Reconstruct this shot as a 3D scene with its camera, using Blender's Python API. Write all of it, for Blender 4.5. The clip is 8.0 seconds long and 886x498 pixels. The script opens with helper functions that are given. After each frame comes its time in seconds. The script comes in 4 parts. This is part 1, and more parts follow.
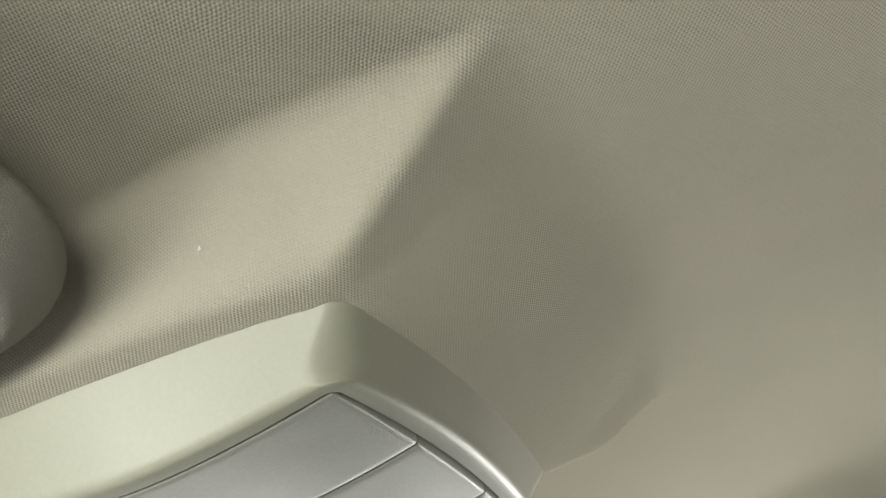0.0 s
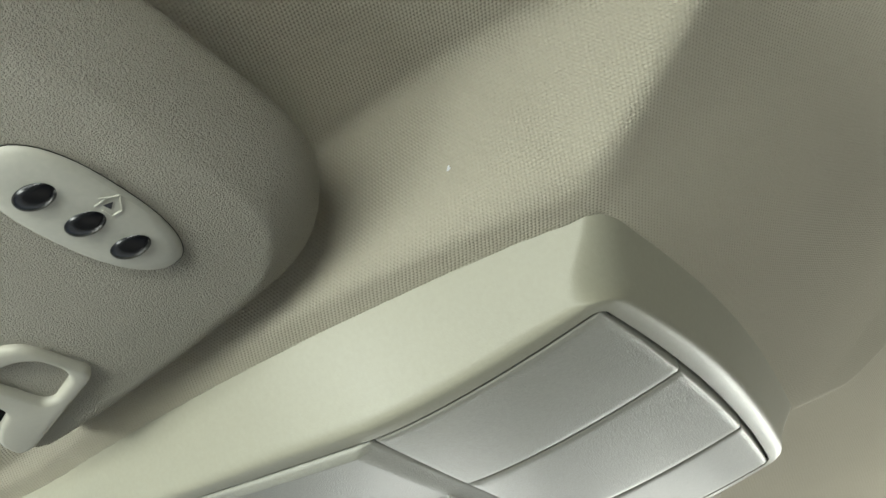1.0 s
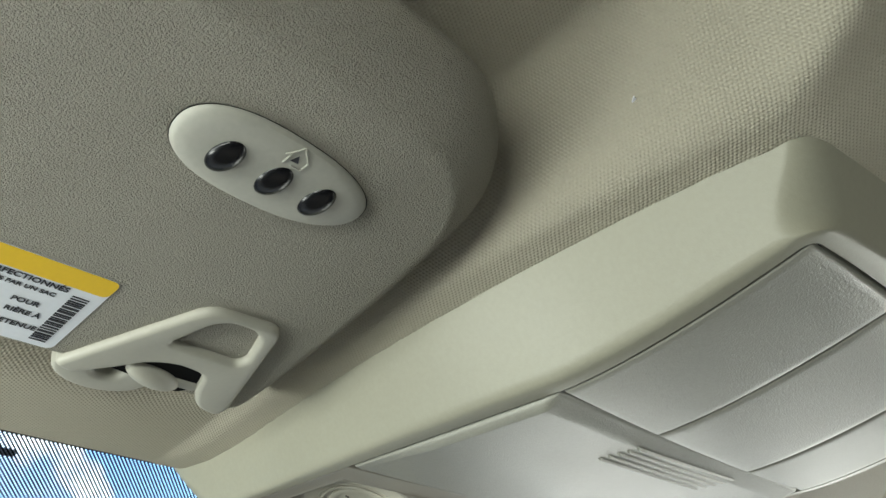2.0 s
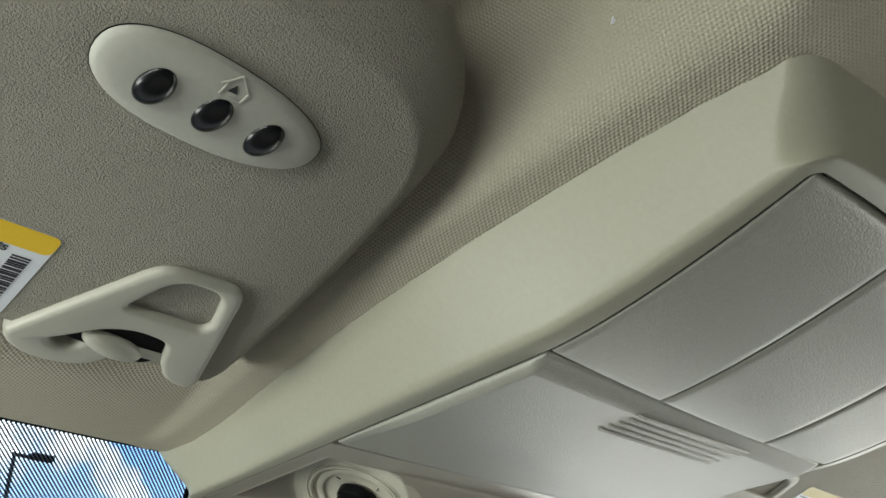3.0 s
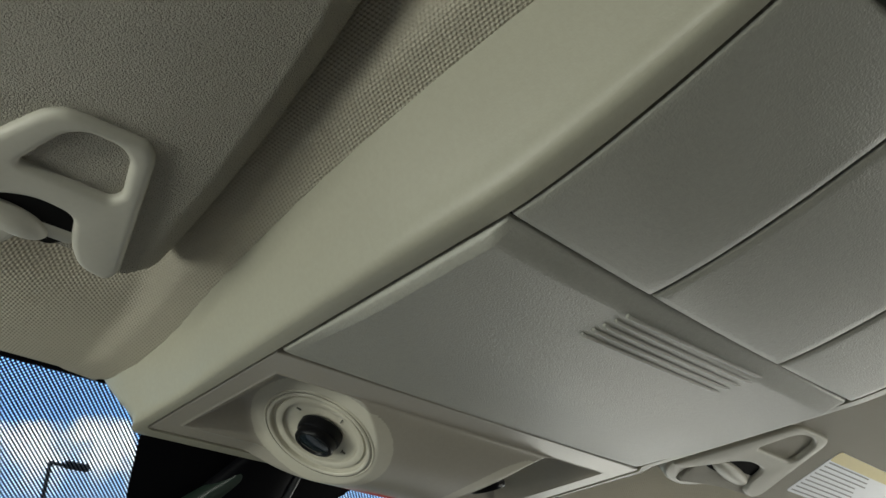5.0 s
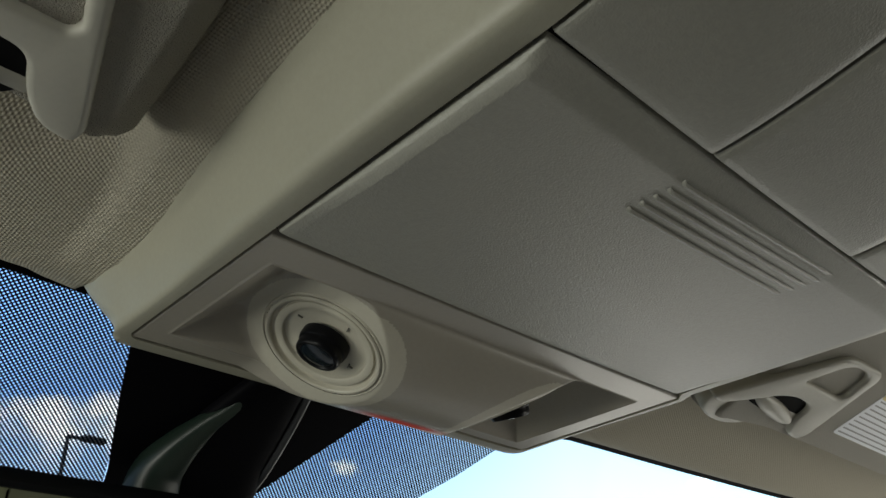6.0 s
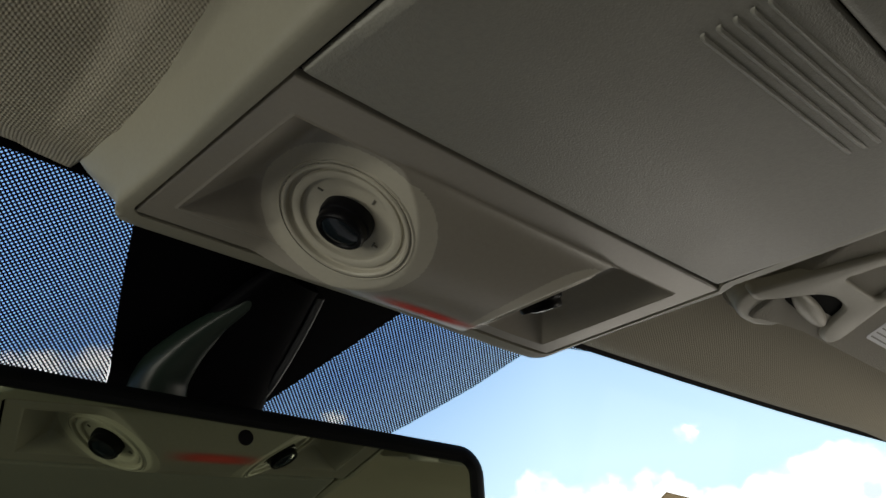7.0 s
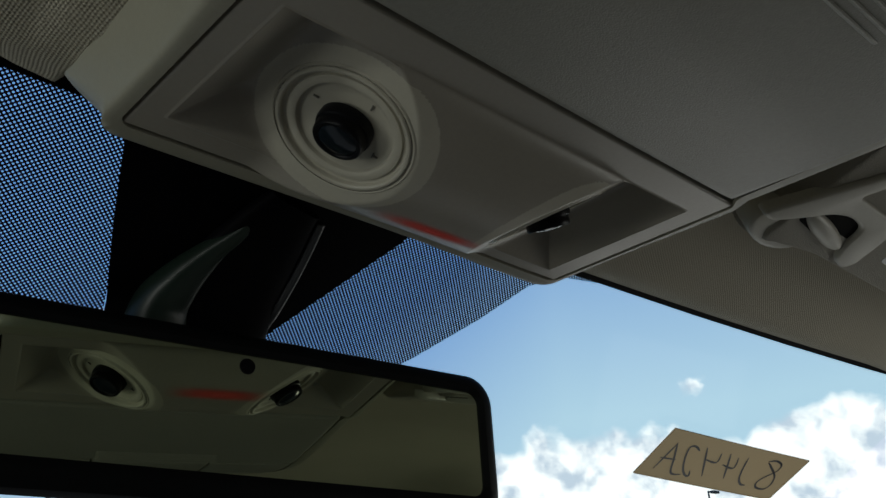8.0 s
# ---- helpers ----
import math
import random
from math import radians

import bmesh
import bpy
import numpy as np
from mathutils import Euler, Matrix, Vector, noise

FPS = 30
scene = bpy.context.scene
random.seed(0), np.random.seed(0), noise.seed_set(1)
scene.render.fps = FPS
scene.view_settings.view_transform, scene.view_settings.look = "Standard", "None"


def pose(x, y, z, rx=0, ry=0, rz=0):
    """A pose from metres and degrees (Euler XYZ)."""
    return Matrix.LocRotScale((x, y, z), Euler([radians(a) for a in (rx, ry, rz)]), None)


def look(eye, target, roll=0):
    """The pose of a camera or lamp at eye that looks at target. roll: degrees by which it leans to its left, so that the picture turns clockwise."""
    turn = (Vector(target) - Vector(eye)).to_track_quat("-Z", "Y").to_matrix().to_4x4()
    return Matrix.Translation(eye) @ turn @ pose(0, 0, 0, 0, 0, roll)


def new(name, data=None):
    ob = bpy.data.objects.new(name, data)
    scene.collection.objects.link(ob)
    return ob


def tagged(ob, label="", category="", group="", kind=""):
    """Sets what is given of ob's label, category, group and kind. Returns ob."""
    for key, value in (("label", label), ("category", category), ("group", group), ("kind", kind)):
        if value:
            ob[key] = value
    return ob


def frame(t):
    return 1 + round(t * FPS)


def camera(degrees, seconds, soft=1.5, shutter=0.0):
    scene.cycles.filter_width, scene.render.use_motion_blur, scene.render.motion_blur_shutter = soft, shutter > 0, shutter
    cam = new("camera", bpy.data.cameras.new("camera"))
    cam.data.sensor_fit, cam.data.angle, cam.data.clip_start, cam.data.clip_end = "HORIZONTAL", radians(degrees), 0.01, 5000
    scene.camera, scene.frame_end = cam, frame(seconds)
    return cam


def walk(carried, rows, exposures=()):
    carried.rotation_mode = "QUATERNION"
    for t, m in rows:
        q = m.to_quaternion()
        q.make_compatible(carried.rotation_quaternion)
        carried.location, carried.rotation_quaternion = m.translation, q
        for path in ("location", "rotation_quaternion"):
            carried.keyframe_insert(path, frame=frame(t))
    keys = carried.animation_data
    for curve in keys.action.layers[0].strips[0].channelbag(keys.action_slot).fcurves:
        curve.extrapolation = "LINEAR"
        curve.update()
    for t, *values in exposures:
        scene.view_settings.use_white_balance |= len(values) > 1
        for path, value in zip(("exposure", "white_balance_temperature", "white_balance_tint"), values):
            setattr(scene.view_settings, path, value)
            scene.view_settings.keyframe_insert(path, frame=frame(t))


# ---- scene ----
cam = camera(55.62, 8.0)
PATH = [
    (0, (-0.40346, -0.37972, 1.07685), (1.18557, 0.14150, 2.17379), -7.680),
    (0.3, (-0.390, -0.357, 1.075), (1.165, 0.249, 2.177), -7.4),
    (0.5, (-0.38417, -0.34985, 1.07247), (1.14593, 0.30888, 2.17921), -7.137),
    (0.7, (-0.382, -0.340, 1.070), (1.118, 0.362, 2.190), -7.1),
    (1, (-0.39384, -0.32217, 1.07408), (1.06538, 0.50701, 2.16180), -6.114),
    (1.2, (-0.403, -0.315, 1.0715), (0.999, 0.603, 2.161), -5.6),
    (1.5, (-0.40892, -0.31011, 1.07770), (0.95111, 0.71320, 2.12801), -4.574),
    (1.7, (-0.40570, -0.30436, 1.07836), (0.93161, 0.76197, 2.11496), -4.061),
    (2.8, (-0.360, -0.290, 1.074), (0.909, 0.857, 2.112), -4.1),
    (3, (-0.357, -0.290, 1.074), (0.906, 0.862, 2.112), -4.1),
    (3.5, (-0.34665, -0.29256, 1.06863), (0.90887, 0.86445, 2.11027), -4.095),
    (3.8, (-0.335, -0.295, 1.063), (0.913, 0.869, 2.106), -3.8),
    (4, (-0.32928, -0.29313, 1.06105), (0.91282, 0.87550, 2.10580), -3.590),
    (4.2, (-0.32209, -0.29109, 1.05906), (0.90251, 0.88975, 2.11071), -3.084),
    (5.3, (-0.27527, -0.24566, 1.04522), (0.91285, 0.94829, 2.12357), -2.435),
    (5.5, (-0.26611, -0.23661, 1.04003), (0.91394, 0.96052, 2.12371), -2.214),
    (5.8, (-0.253, -0.225, 1.042), (0.929, 0.995, 2.098), -1.9),
    (6, (-0.24891, -0.21531, 1.04553), (0.94194, 1.02053, 2.07245), -1.866),
    (6.2, (-0.245, -0.205, 1.042), (0.957, 1.042, 2.043), -1.9),
    (6.5, (-0.23478, -0.18299, 1.03898), (0.97472, 1.06516, 2.02855), -2.220),
    (6.8, (-0.232, -0.172, 1.035), (1.011, 1.075, 1.983), -2.6),
    (7, (-0.23275, -0.17109, 1.03263), (1.01429, 1.08788, 1.95992), -2.610),
    (7.2, (-0.236, -0.171, 1.031), (1.022, 1.107, 1.918), -2.7),
    (7.5, (-0.23354, -0.16929, 1.02761), (1.02189, 1.11597, 1.90625), -2.752),
    (8, (-0.21890, -0.15602, 1.02216), (1.04776, 1.14426, 1.86172), -3.269),
]
EXPOSURES = [(0, 0.90, 6450, 8), (0.6, 0.88, 6400, 6), (1.1, 0.68, 6350, 4), (1.7, 0.52, 6350, 4), (3.0, 0.22, 6400, 5), (4.0, 0.08, 6500, 6), (5.5, -0.46, 6600, 6), (6.0, -0.74, 6650, 8), (6.5, -1.22, 6750, 11), (7.0, -1.31, 7000, 12), (7.5, -1.57, 6850, 10), (8.0, -1.93, 6350, 8)]
walk(cam, [(t, look(eye, target, roll)) for t, eye, target, roll in PATH], EXPOSURES)

# ---- world, sun, large lights ----
world = bpy.data.worlds.new("sky_world")
scene.world = world
world.use_nodes = True
wn = world.node_tree.nodes
sky = wn.new("ShaderNodeTexSky")
sky.sky_type = "NISHITA"
sky.sun_disc = False
sky.sun_elevation = radians(50)
sky.sun_rotation = radians(25)
wn["Background"].inputs["Strength"].default_value = 0.10
world.node_tree.links.new(sky.outputs[0], wn["Background"].inputs["Color"])

sun = new("sun", bpy.data.lights.new("sun", "SUN"))
sun.data.energy = 3.0
sun.data.angle = radians(0.5)
sun.data.color = (1.0, 0.95, 0.88)
sun.matrix_world = look((1.5, 3.2, 4.8), (0, 0, 0.6))


def window_lamp(name, eye, target, sx, sy, watts, color):
    ob = new(name, bpy.data.lights.new(name, "AREA"))
    ob.data.shape = "RECTANGLE"
    ob.data.size, ob.data.size_y, ob.data.energy, ob.data.color = sx, sy, watts, color
    ob.matrix_world = look(eye, target)
    return ob


window_lamp("driver_window_light", (-0.797, 0.12, 1.150), (0.2, 0.12, 1.150), 0.44, 0.08, 1.25, (0.98, 1.0, 0.93))
window_lamp("driver_window_low_light", (-0.785, 0.21, 0.995), (-0.2, 0.45, 1.03), 0.24, 0.17, 2.6, (0.98, 1.0, 0.93))
window_lamp("driver_window_rear_light", (-0.797, -0.32, 1.150), (0.2, -0.32, 1.150), 0.44, 0.08, 3.4, (0.98, 1.0, 0.92))
window_lamp("passenger_window_rear_light", (0.797, -0.48, 1.06), (-0.2, -0.48, 1.06), 0.40, 0.25, 3.5, (1.0, 0.98, 0.90))
window_lamp("passenger_window_light", (0.797, -0.03, 1.06), (-0.2, -0.03, 1.06), 0.24, 0.25, 0.7, (1.0, 0.98, 0.90))
window_lamp("quarter_window_light", (0.797, 0.38, 0.90), (-0.2, 0.38, 0.90), 0.48, 0.22, 1.7, (1.0, 0.98, 0.91))


# ---- materials ----
def material(name, color, rough=0.5, metal=0.0, spec=0.5):
    m = bpy.data.materials.new(name)
    m.use_nodes = True
    b = m.node_tree.nodes["Principled BSDF"]
    b.inputs["Base Color"].default_value = (*color, 1)
    b.inputs["Roughness"].default_value = rough
    b.inputs["Metallic"].default_value = metal
    b.inputs["Specular IOR Level"].default_value = spec
    return m


def node(m, kind, **sets):
    n = m.node_tree.nodes.new(kind)
    for key, value in sets.items():
        n.inputs[key].default_value = value
    return n


def link(m, a, b):
    m.node_tree.links.new(a, b)


def coords(m, scale=(1, 1, 1)):
    tc = node(m, "ShaderNodeTexCoord")
    mp = node(m, "ShaderNodeMapping")
    mp.inputs["Scale"].default_value = scale
    link(m, tc.outputs["Object"], mp.inputs["Vector"])
    return mp.outputs["Vector"]


def mottled(m, color, amount, scale, vec, scale2=None, rough=None):
    """Colour that varies softly at two sizes."""
    b = m.node_tree.nodes["Principled BSDF"]
    n1 = node(m, "ShaderNodeTexNoise", Scale=scale, Detail=4.0)
    n2 = node(m, "ShaderNodeTexNoise", Scale=scale2 or scale * 14, Detail=3.0)
    link(m, vec, n1.inputs["Vector"])
    link(m, vec, n2.inputs["Vector"])
    add = node(m, "ShaderNodeMath")
    add.operation = "ADD"
    link(m, n1.outputs[0], add.inputs[0])
    link(m, n2.outputs[0], add.inputs[1])
    ramp = node(m, "ShaderNodeMapRange")
    ramp.inputs["From Min"].default_value, ramp.inputs["From Max"].default_value = 0.6, 1.4
    ramp.inputs["To Min"].default_value, ramp.inputs["To Max"].default_value = 1 - amount, 1 + amount
    link(m, add.outputs[0], ramp.inputs["Value"])
    mul = node(m, "ShaderNodeVectorMath")
    mul.operation = "SCALE"
    mul.inputs[0].default_value = color
    link(m, ramp.outputs[0], mul.inputs["Scale"])
    link(m, mul.outputs[0], b.inputs["Base Color"])
    if rough:
        rr = node(m, "ShaderNodeMapRange")
        rr.inputs["To Min"].default_value, rr.inputs["To Max"].default_value = rough
        link(m, n1.outputs[0], rr.inputs["Value"])
        link(m, rr.outputs[0], b.inputs["Roughness"])
    return n1


def bumped(m, height, strength, distance):
    b = m.node_tree.nodes["Principled BSDF"]
    bp = node(m, "ShaderNodeBump", Strength=strength, Distance=distance)
    link(m, height, bp.inputs["Height"])
    link(m, bp.outputs[0], b.inputs["Normal"])
    return bp


def plastic(name, color, rough=0.5, grain=1600.0, depth=0.00006, amount=0.05, spec=0.4):
    m = material(name, color, rough, spec=spec)
    v = coords(m)
    mottled(m, color, amount, 22.0, v, 500.0, (rough - 0.06, rough + 0.08))
    n = node(m, "ShaderNodeTexNoise", Scale=grain, Detail=2.0)
    link(m, v, n.inputs["Vector"])
    bumped(m, n.outputs[0], 0.5, depth)
    return m


def knit(name, color):
    """Knitted headliner cloth: a honeycomb of small dimples over soft foam."""
    m = material(name, color, 0.95, spec=0.1)
    mottled(m, color, 0.06, 9.0, coords(m), 900.0)
    v = node(m, "ShaderNodeUVMap").outputs[0]
    wob = node(m, "ShaderNodeTexNoise", Scale=140.0, Detail=2.0)
    link(m, v, wob.inputs["Vector"])
    off = node(m, "ShaderNodeVectorMath")
    off.operation = "MULTIPLY_ADD"
    off.inputs[1].default_value = (0.0009, 0.0009, 0)
    link(m, wob.outputs["Color"], off.inputs[0])
    link(m, v, off.inputs[2])
    total = None
    for turn in (0, 60, 120):
        # three crossing waves make a hexagonal field of stitches 1.5 mm apart
        k = 2 * math.pi / 0.0015
        dot = node(m, "ShaderNodeVectorMath")
        dot.operation = "DOT_PRODUCT"
        dot.inputs[1].default_value = (k * math.cos(radians(turn)), k * math.sin(radians(turn)), 0)
        link(m, off.outputs[0], dot.inputs[0])
        cosine = node(m, "ShaderNodeMath")
        cosine.operation = "COSINE"
        link(m, dot.outputs["Value"], cosine.inputs[0])
        if total is None:
            total = cosine.outputs[0]
        else:
            add = node(m, "ShaderNodeMath")
            add.operation = "ADD"
            link(m, total, add.inputs[0])
            link(m, cosine.outputs[0], add.inputs[1])
            total = add.outputs[0]
    fine = node(m, "ShaderNodeTexNoise", Scale=2600.0, Detail=2.0)
    link(m, v, fine.inputs["Vector"])
    mix = node(m, "ShaderNodeMath")
    mix.operation = "MULTIPLY_ADD"
    mix.inputs[1].default_value = 1.2
    link(m, fine.outputs[0], mix.inputs[0])
    link(m, total, mix.inputs[2])
    bumped(m, mix.outputs[0], 1.0, 0.00008)
    return m


def leatherette(name, color):
    """Moulded vinyl with a wrinkled grain."""
    m = material(name, color, 0.62, spec=0.35)
    v = coords(m)
    mottled(m, color, 0.05, 14.0, v, 700.0)
    n1 = node(m, "ShaderNodeTexNoise", Scale=1450.0, Detail=2.0, Distortion=0.6)
    link(m, v, n1.inputs["Vector"])
    n2 = node(m, "ShaderNodeTexNoise", Scale=3200.0, Detail=2.0)
    link(m, v, n2.inputs["Vector"])
    mix = node(m, "ShaderNodeMath")
    mix.operation = "MULTIPLY_ADD"
    mix.inputs[1].default_value = 0.3
    link(m, n2.outputs[0], mix.inputs[0])
    link(m, n1.outputs[0], mix.inputs[2])
    bumped(m, mix.outputs[0], 1.0, 0.0028)
    return m


def glow(name, color, strength):
    m = bpy.data.materials.new(name)
    m.use_nodes = True
    nt = m.node_tree
    nt.nodes.remove(nt.nodes["Principled BSDF"])
    e = nt.nodes.new("ShaderNodeEmission")
    e.inputs["Color"].default_value, e.inputs["Strength"].default_value = (*color, 1), strength
    nt.links.new(e.outputs[0], nt.nodes["Material Output"].inputs["Surface"])
    return m


CREAM = plastic("cream_plastic", (0.308, 0.296, 0.232), 0.37, 1400, 0.00010, 0.05, 0.34)
PANEL = plastic("grained_console_plastic", (0.285, 0.279, 0.238), 0.38, 1250, 0.00042, 0.09, 0.55)
PODSHELL = plastic("button_pod_plastic", (0.45, 0.44, 0.385), 0.52, 1800, 0.00006, 0.06)
SADDLE = plastic("lamp_panel_plastic", (0.32, 0.296, 0.248), 0.30, 1500, 0.00008, 0.05, 0.45)
POD = plastic("smooth_pod_plastic", (0.46, 0.435, 0.355), 0.42, 1800, 0.00003, 0.04)
CLIP = plastic("clip_plastic", (0.41, 0.395, 0.335), 0.40, 1500, 0.00004, 0.04)
VINYL = leatherette("visor_vinyl", (0.45, 0.422, 0.350))
CLOTH = knit("headliner_cloth", (0.42, 0.389, 0.311))
BLACK = plastic("black_plastic", (0.004, 0.004, 0.005), 0.36, 1500, 0.00003, 0.1, 0.15)
SOFTBLACK = plastic("matt_black_plastic", (0.003, 0.0035, 0.004), 0.45, 1200, 0.00008, 0.1, 0.15)
COVER = plastic("dark_green_grey_plastic", (0.011, 0.021, 0.015), 0.38, 1500, 0.00005, 0.1, 0.5)
CABLE = plastic("dark_grey_cable_sheath", (0.035, 0.038, 0.042), 0.3, 1500, 0.00003, 0.1, 0.5)
RUBBER = plastic("black_button_rubber", (0.005, 0.005, 0.006), 0.24, 1500, 0.00003, 0.1, 0.35)
GAP = material("dark_gap", (0.005, 0.005, 0.005), 0.9, spec=0.1)
LENS = material("dark_lens", (0.006, 0.010, 0.014), 0.16)
MIRROR = material("mirror_glass", (0.56, 0.62, 0.46), 0.01, 1.0)
CERAMIC = material("black_ceramic_print", (0.002, 0.002, 0.003), 0.6, spec=0.05)
WHITE = plastic("white_label_paper", (0.74, 0.76, 0.80), 0.45, 900, 0.00002, 0.03)
YELLOW = plastic("yellow_label_print", (0.80, 0.52, 0.02), 0.45, 900, 0.00002, 0.03)
PALE = plastic("faded_yellow_print", (0.66, 0.56, 0.26), 0.5, 900, 0.00002, 0.04)
SYMBOL = plastic("embossed_symbol_plastic", (0.16, 0.155, 0.135), 0.5, 1500, 0.00003, 0.05)
GREYINK = material("grey_ink", (0.30, 0.30, 0.30), 0.6)
INK = material("black_ink", (0.02, 0.02, 0.025), 0.6)
CARD = plastic("brown_card", (0.46, 0.33, 0.17), 0.8, 700, 0.00008, 0.08)
TRIM = plastic("dark_cabin_trim", (0.10, 0.10, 0.09), 0.7, 300, 0.0003, 0.15)
SEATCLOTH = plastic("beige_seat_cloth", (0.18, 0.17, 0.15), 0.9, 400, 0.0004, 0.15)
DASH = plastic("grey_dashboard_vinyl", (0.27, 0.26, 0.23), 0.7, 300, 0.0003, 0.15)
cb = CARD.node_tree.nodes["Principled BSDF"]
ct = node(CARD, "ShaderNodeBsdfTranslucent")
ct.inputs[0].default_value = (0.50, 0.36, 0.18, 1)
cmix = node(CARD, "ShaderNodeMixShader")
cmix.inputs[0].default_value = 0.5
link(CARD, cb.outputs[0], cmix.inputs[1])
link(CARD, ct.outputs[0], cmix.inputs[2])
link(CARD, cmix.outputs[0], CARD.node_tree.nodes["Material Output"].inputs["Surface"])
# a red reflection imitated by emission, fading out towards all four edges
RED = glow("painted_red_reflection", (1.0, 0.16, 0.13), 0.28)
rc = node(RED, "ShaderNodeTexCoord")
rs = node(RED, "ShaderNodeSeparateXYZ")
link(RED, rc.outputs["Generated"], rs.inputs[0])
fall = []
for axis in ("X", "Y"):
    pp = node(RED, "ShaderNodeMath")
    pp.operation = "PINGPONG"
    pp.inputs[1].default_value = 0.5
    link(RED, rs.outputs[axis], pp.inputs[0])
    sm = node(RED, "ShaderNodeMapRange")
    sm.interpolation_type = "SMOOTHSTEP"
    sm.inputs["From Max"].default_value = 0.45
    link(RED, pp.outputs[0], sm.inputs["Value"])
    fall.append(sm.outputs[0])
pm = node(RED, "ShaderNodeMath")
pm.operation = "MULTIPLY"
link(RED, fall[0], pm.inputs[0])
link(RED, fall[1], pm.inputs[1])
rt = node(RED, "ShaderNodeBsdfTransparent")
rm = node(RED, "ShaderNodeMixShader")
link(RED, pm.outputs[0], rm.inputs[0])
link(RED, rt.outputs[0], rm.inputs[1])
link(RED, RED.node_tree.nodes["Emission"].outputs[0], rm.inputs[2])
link(RED, rm.outputs[0], RED.node_tree.nodes["Material Output"].inputs["Surface"])

glass = bpy.data.materials.new("windshield_glass")
glass.use_nodes = True
gn = glass.node_tree
gn.nodes.remove(gn.nodes["Principled BSDF"])
tr = gn.nodes.new("ShaderNodeBsdfTransparent")
tr.inputs[0].default_value = (0.90, 0.95, 0.93, 1)
gl = gn.nodes.new("ShaderNodeBsdfGlossy")
gl.inputs["Roughness"].default_value = 0.02
mx = gn.nodes.new("ShaderNodeMixShader")
mx.inputs[0].default_value = 0.012
gn.links.new(tr.outputs[0], mx.inputs[1])
gn.links.new(gl.outputs[0], mx.inputs[2])
gn.links.new(mx.outputs[0], gn.nodes["Material Output"].inputs["Surface"])

# black print with small clear holes in a honeycomb
DOTS = bpy.data.materials.new("dotted_ceramic_print")
DOTS.use_nodes = True
dn = DOTS.node_tree
db = dn.nodes["Principled BSDF"]
db.inputs["Base Color"].default_value = (0.004, 0.004, 0.006, 1)
db.inputs["Roughness"].default_value = 0.6
db.inputs["Specular IOR Level"].default_value = 0.05
duv = dn.nodes.new("ShaderNodeUVMap")
dv = dn.nodes.new("ShaderNodeTexVoronoi")
dv.voronoi_dimensions = "2D"
dv.inputs["Scale"].default_value = 1.0
dv.inputs["Randomness"].default_value = 0.0
dn.links.new(duv.outputs[0], dv.inputs["Vector"])
dm = dn.nodes.new("ShaderNodeMapRange")
dm.inputs["From Min"].default_value, dm.inputs["From Max"].default_value = 0.26, 0.31
dn.links.new(dv.outputs["Distance"], dm.inputs["Value"])
dt = dn.nodes.new("ShaderNodeBsdfTransparent")
dx = dn.nodes.new("ShaderNodeMixShader")
dn.links.new(dm.outputs[0], dx.inputs[0])
dn.links.new(dt.outputs[0], dx.inputs[1])
dn.links.new(db.outputs[0], dx.inputs[2])
dn.links.new(dx.outputs[0], dn.nodes["Material Output"].inputs["Surface"])


# ---- mesh helpers ----
def finish(name, bm, mat, sharp=35.0):
    bm.normal_update()
    for e in bm.edges:
        e.smooth = len(e.link_faces) == 2 and e.calc_face_angle(0) < radians(sharp)
    for f in bm.faces:
        f.smooth = True
    me = bpy.data.meshes.new(name)
    bm.to_mesh(me)
    bm.free()
    me.materials.append(mat)
    return me


def part(name, bm, mat, parent=None, label="", sharp=35.0, m=None):
    ob = new(name, finish(name, bm, mat, sharp))
    if m is not None:
        ob.matrix_basis = m
    if parent:
        ob.parent = parent
    if label:
        ob["label"] = label
    return ob


def thing(name, label, category, group="", m=None, kind=""):
    ob = new(name)
    ob.empty_display_size = 0.02
    if m is not None:
        ob.matrix_basis = m
    return tagged(ob, label, category, group, kind)


def loft(rings, close=True, caps=(False, False)):
    """A skin through rings of the same number of points."""
    bm = bmesh.new()
    rows = [[bm.verts.new(p) for p in ring] for ring in rings]
    n = len(rows[0])
    for a, b in zip(rows, rows[1:]):
        for i in range(n if close else n - 1):
            j = (i + 1) % n
            bm.faces.new((a[i], a[j], b[j], b[i]))
    if caps[0]:
        bm.faces.new(rows[0][::-1])
    if caps[1]:
        bm.faces.new(rows[-1])
    bmesh.ops.recalc_face_normals(bm, faces=bm.faces[:])
    return bm


def rounded(x0, x1, y0, y1, r, arc=6, side=10):
    """Points round a rectangle with rounded corners, evenly split along the sides."""
    pts = []
    corners = [((x1 - r, y1 - r), 0), ((x0 + r, y1 - r), 90), ((x0 + r, y0 + r), 180), ((x1 - r, y0 + r), 270)]
    arcs = [[(cx + r * math.cos(radians(a + 90 * k / arc)), cy + r * math.sin(radians(a + 90 * k / arc))) for k in range(arc + 1)] for (cx, cy), a in corners]
    for i in range(4):
        pts += arcs[i]
        a, b = arcs[i][-1], arcs[(i + 1) % 4][0]
        pts += [(a[0] + (b[0] - a[0]) * k / side, a[1] + (b[1] - a[1]) * k / side) for k in range(1, side)]
    return pts


def spaced(a, b, n):
    return [a + (b - a) * i / (n - 1) for i in range(n)]


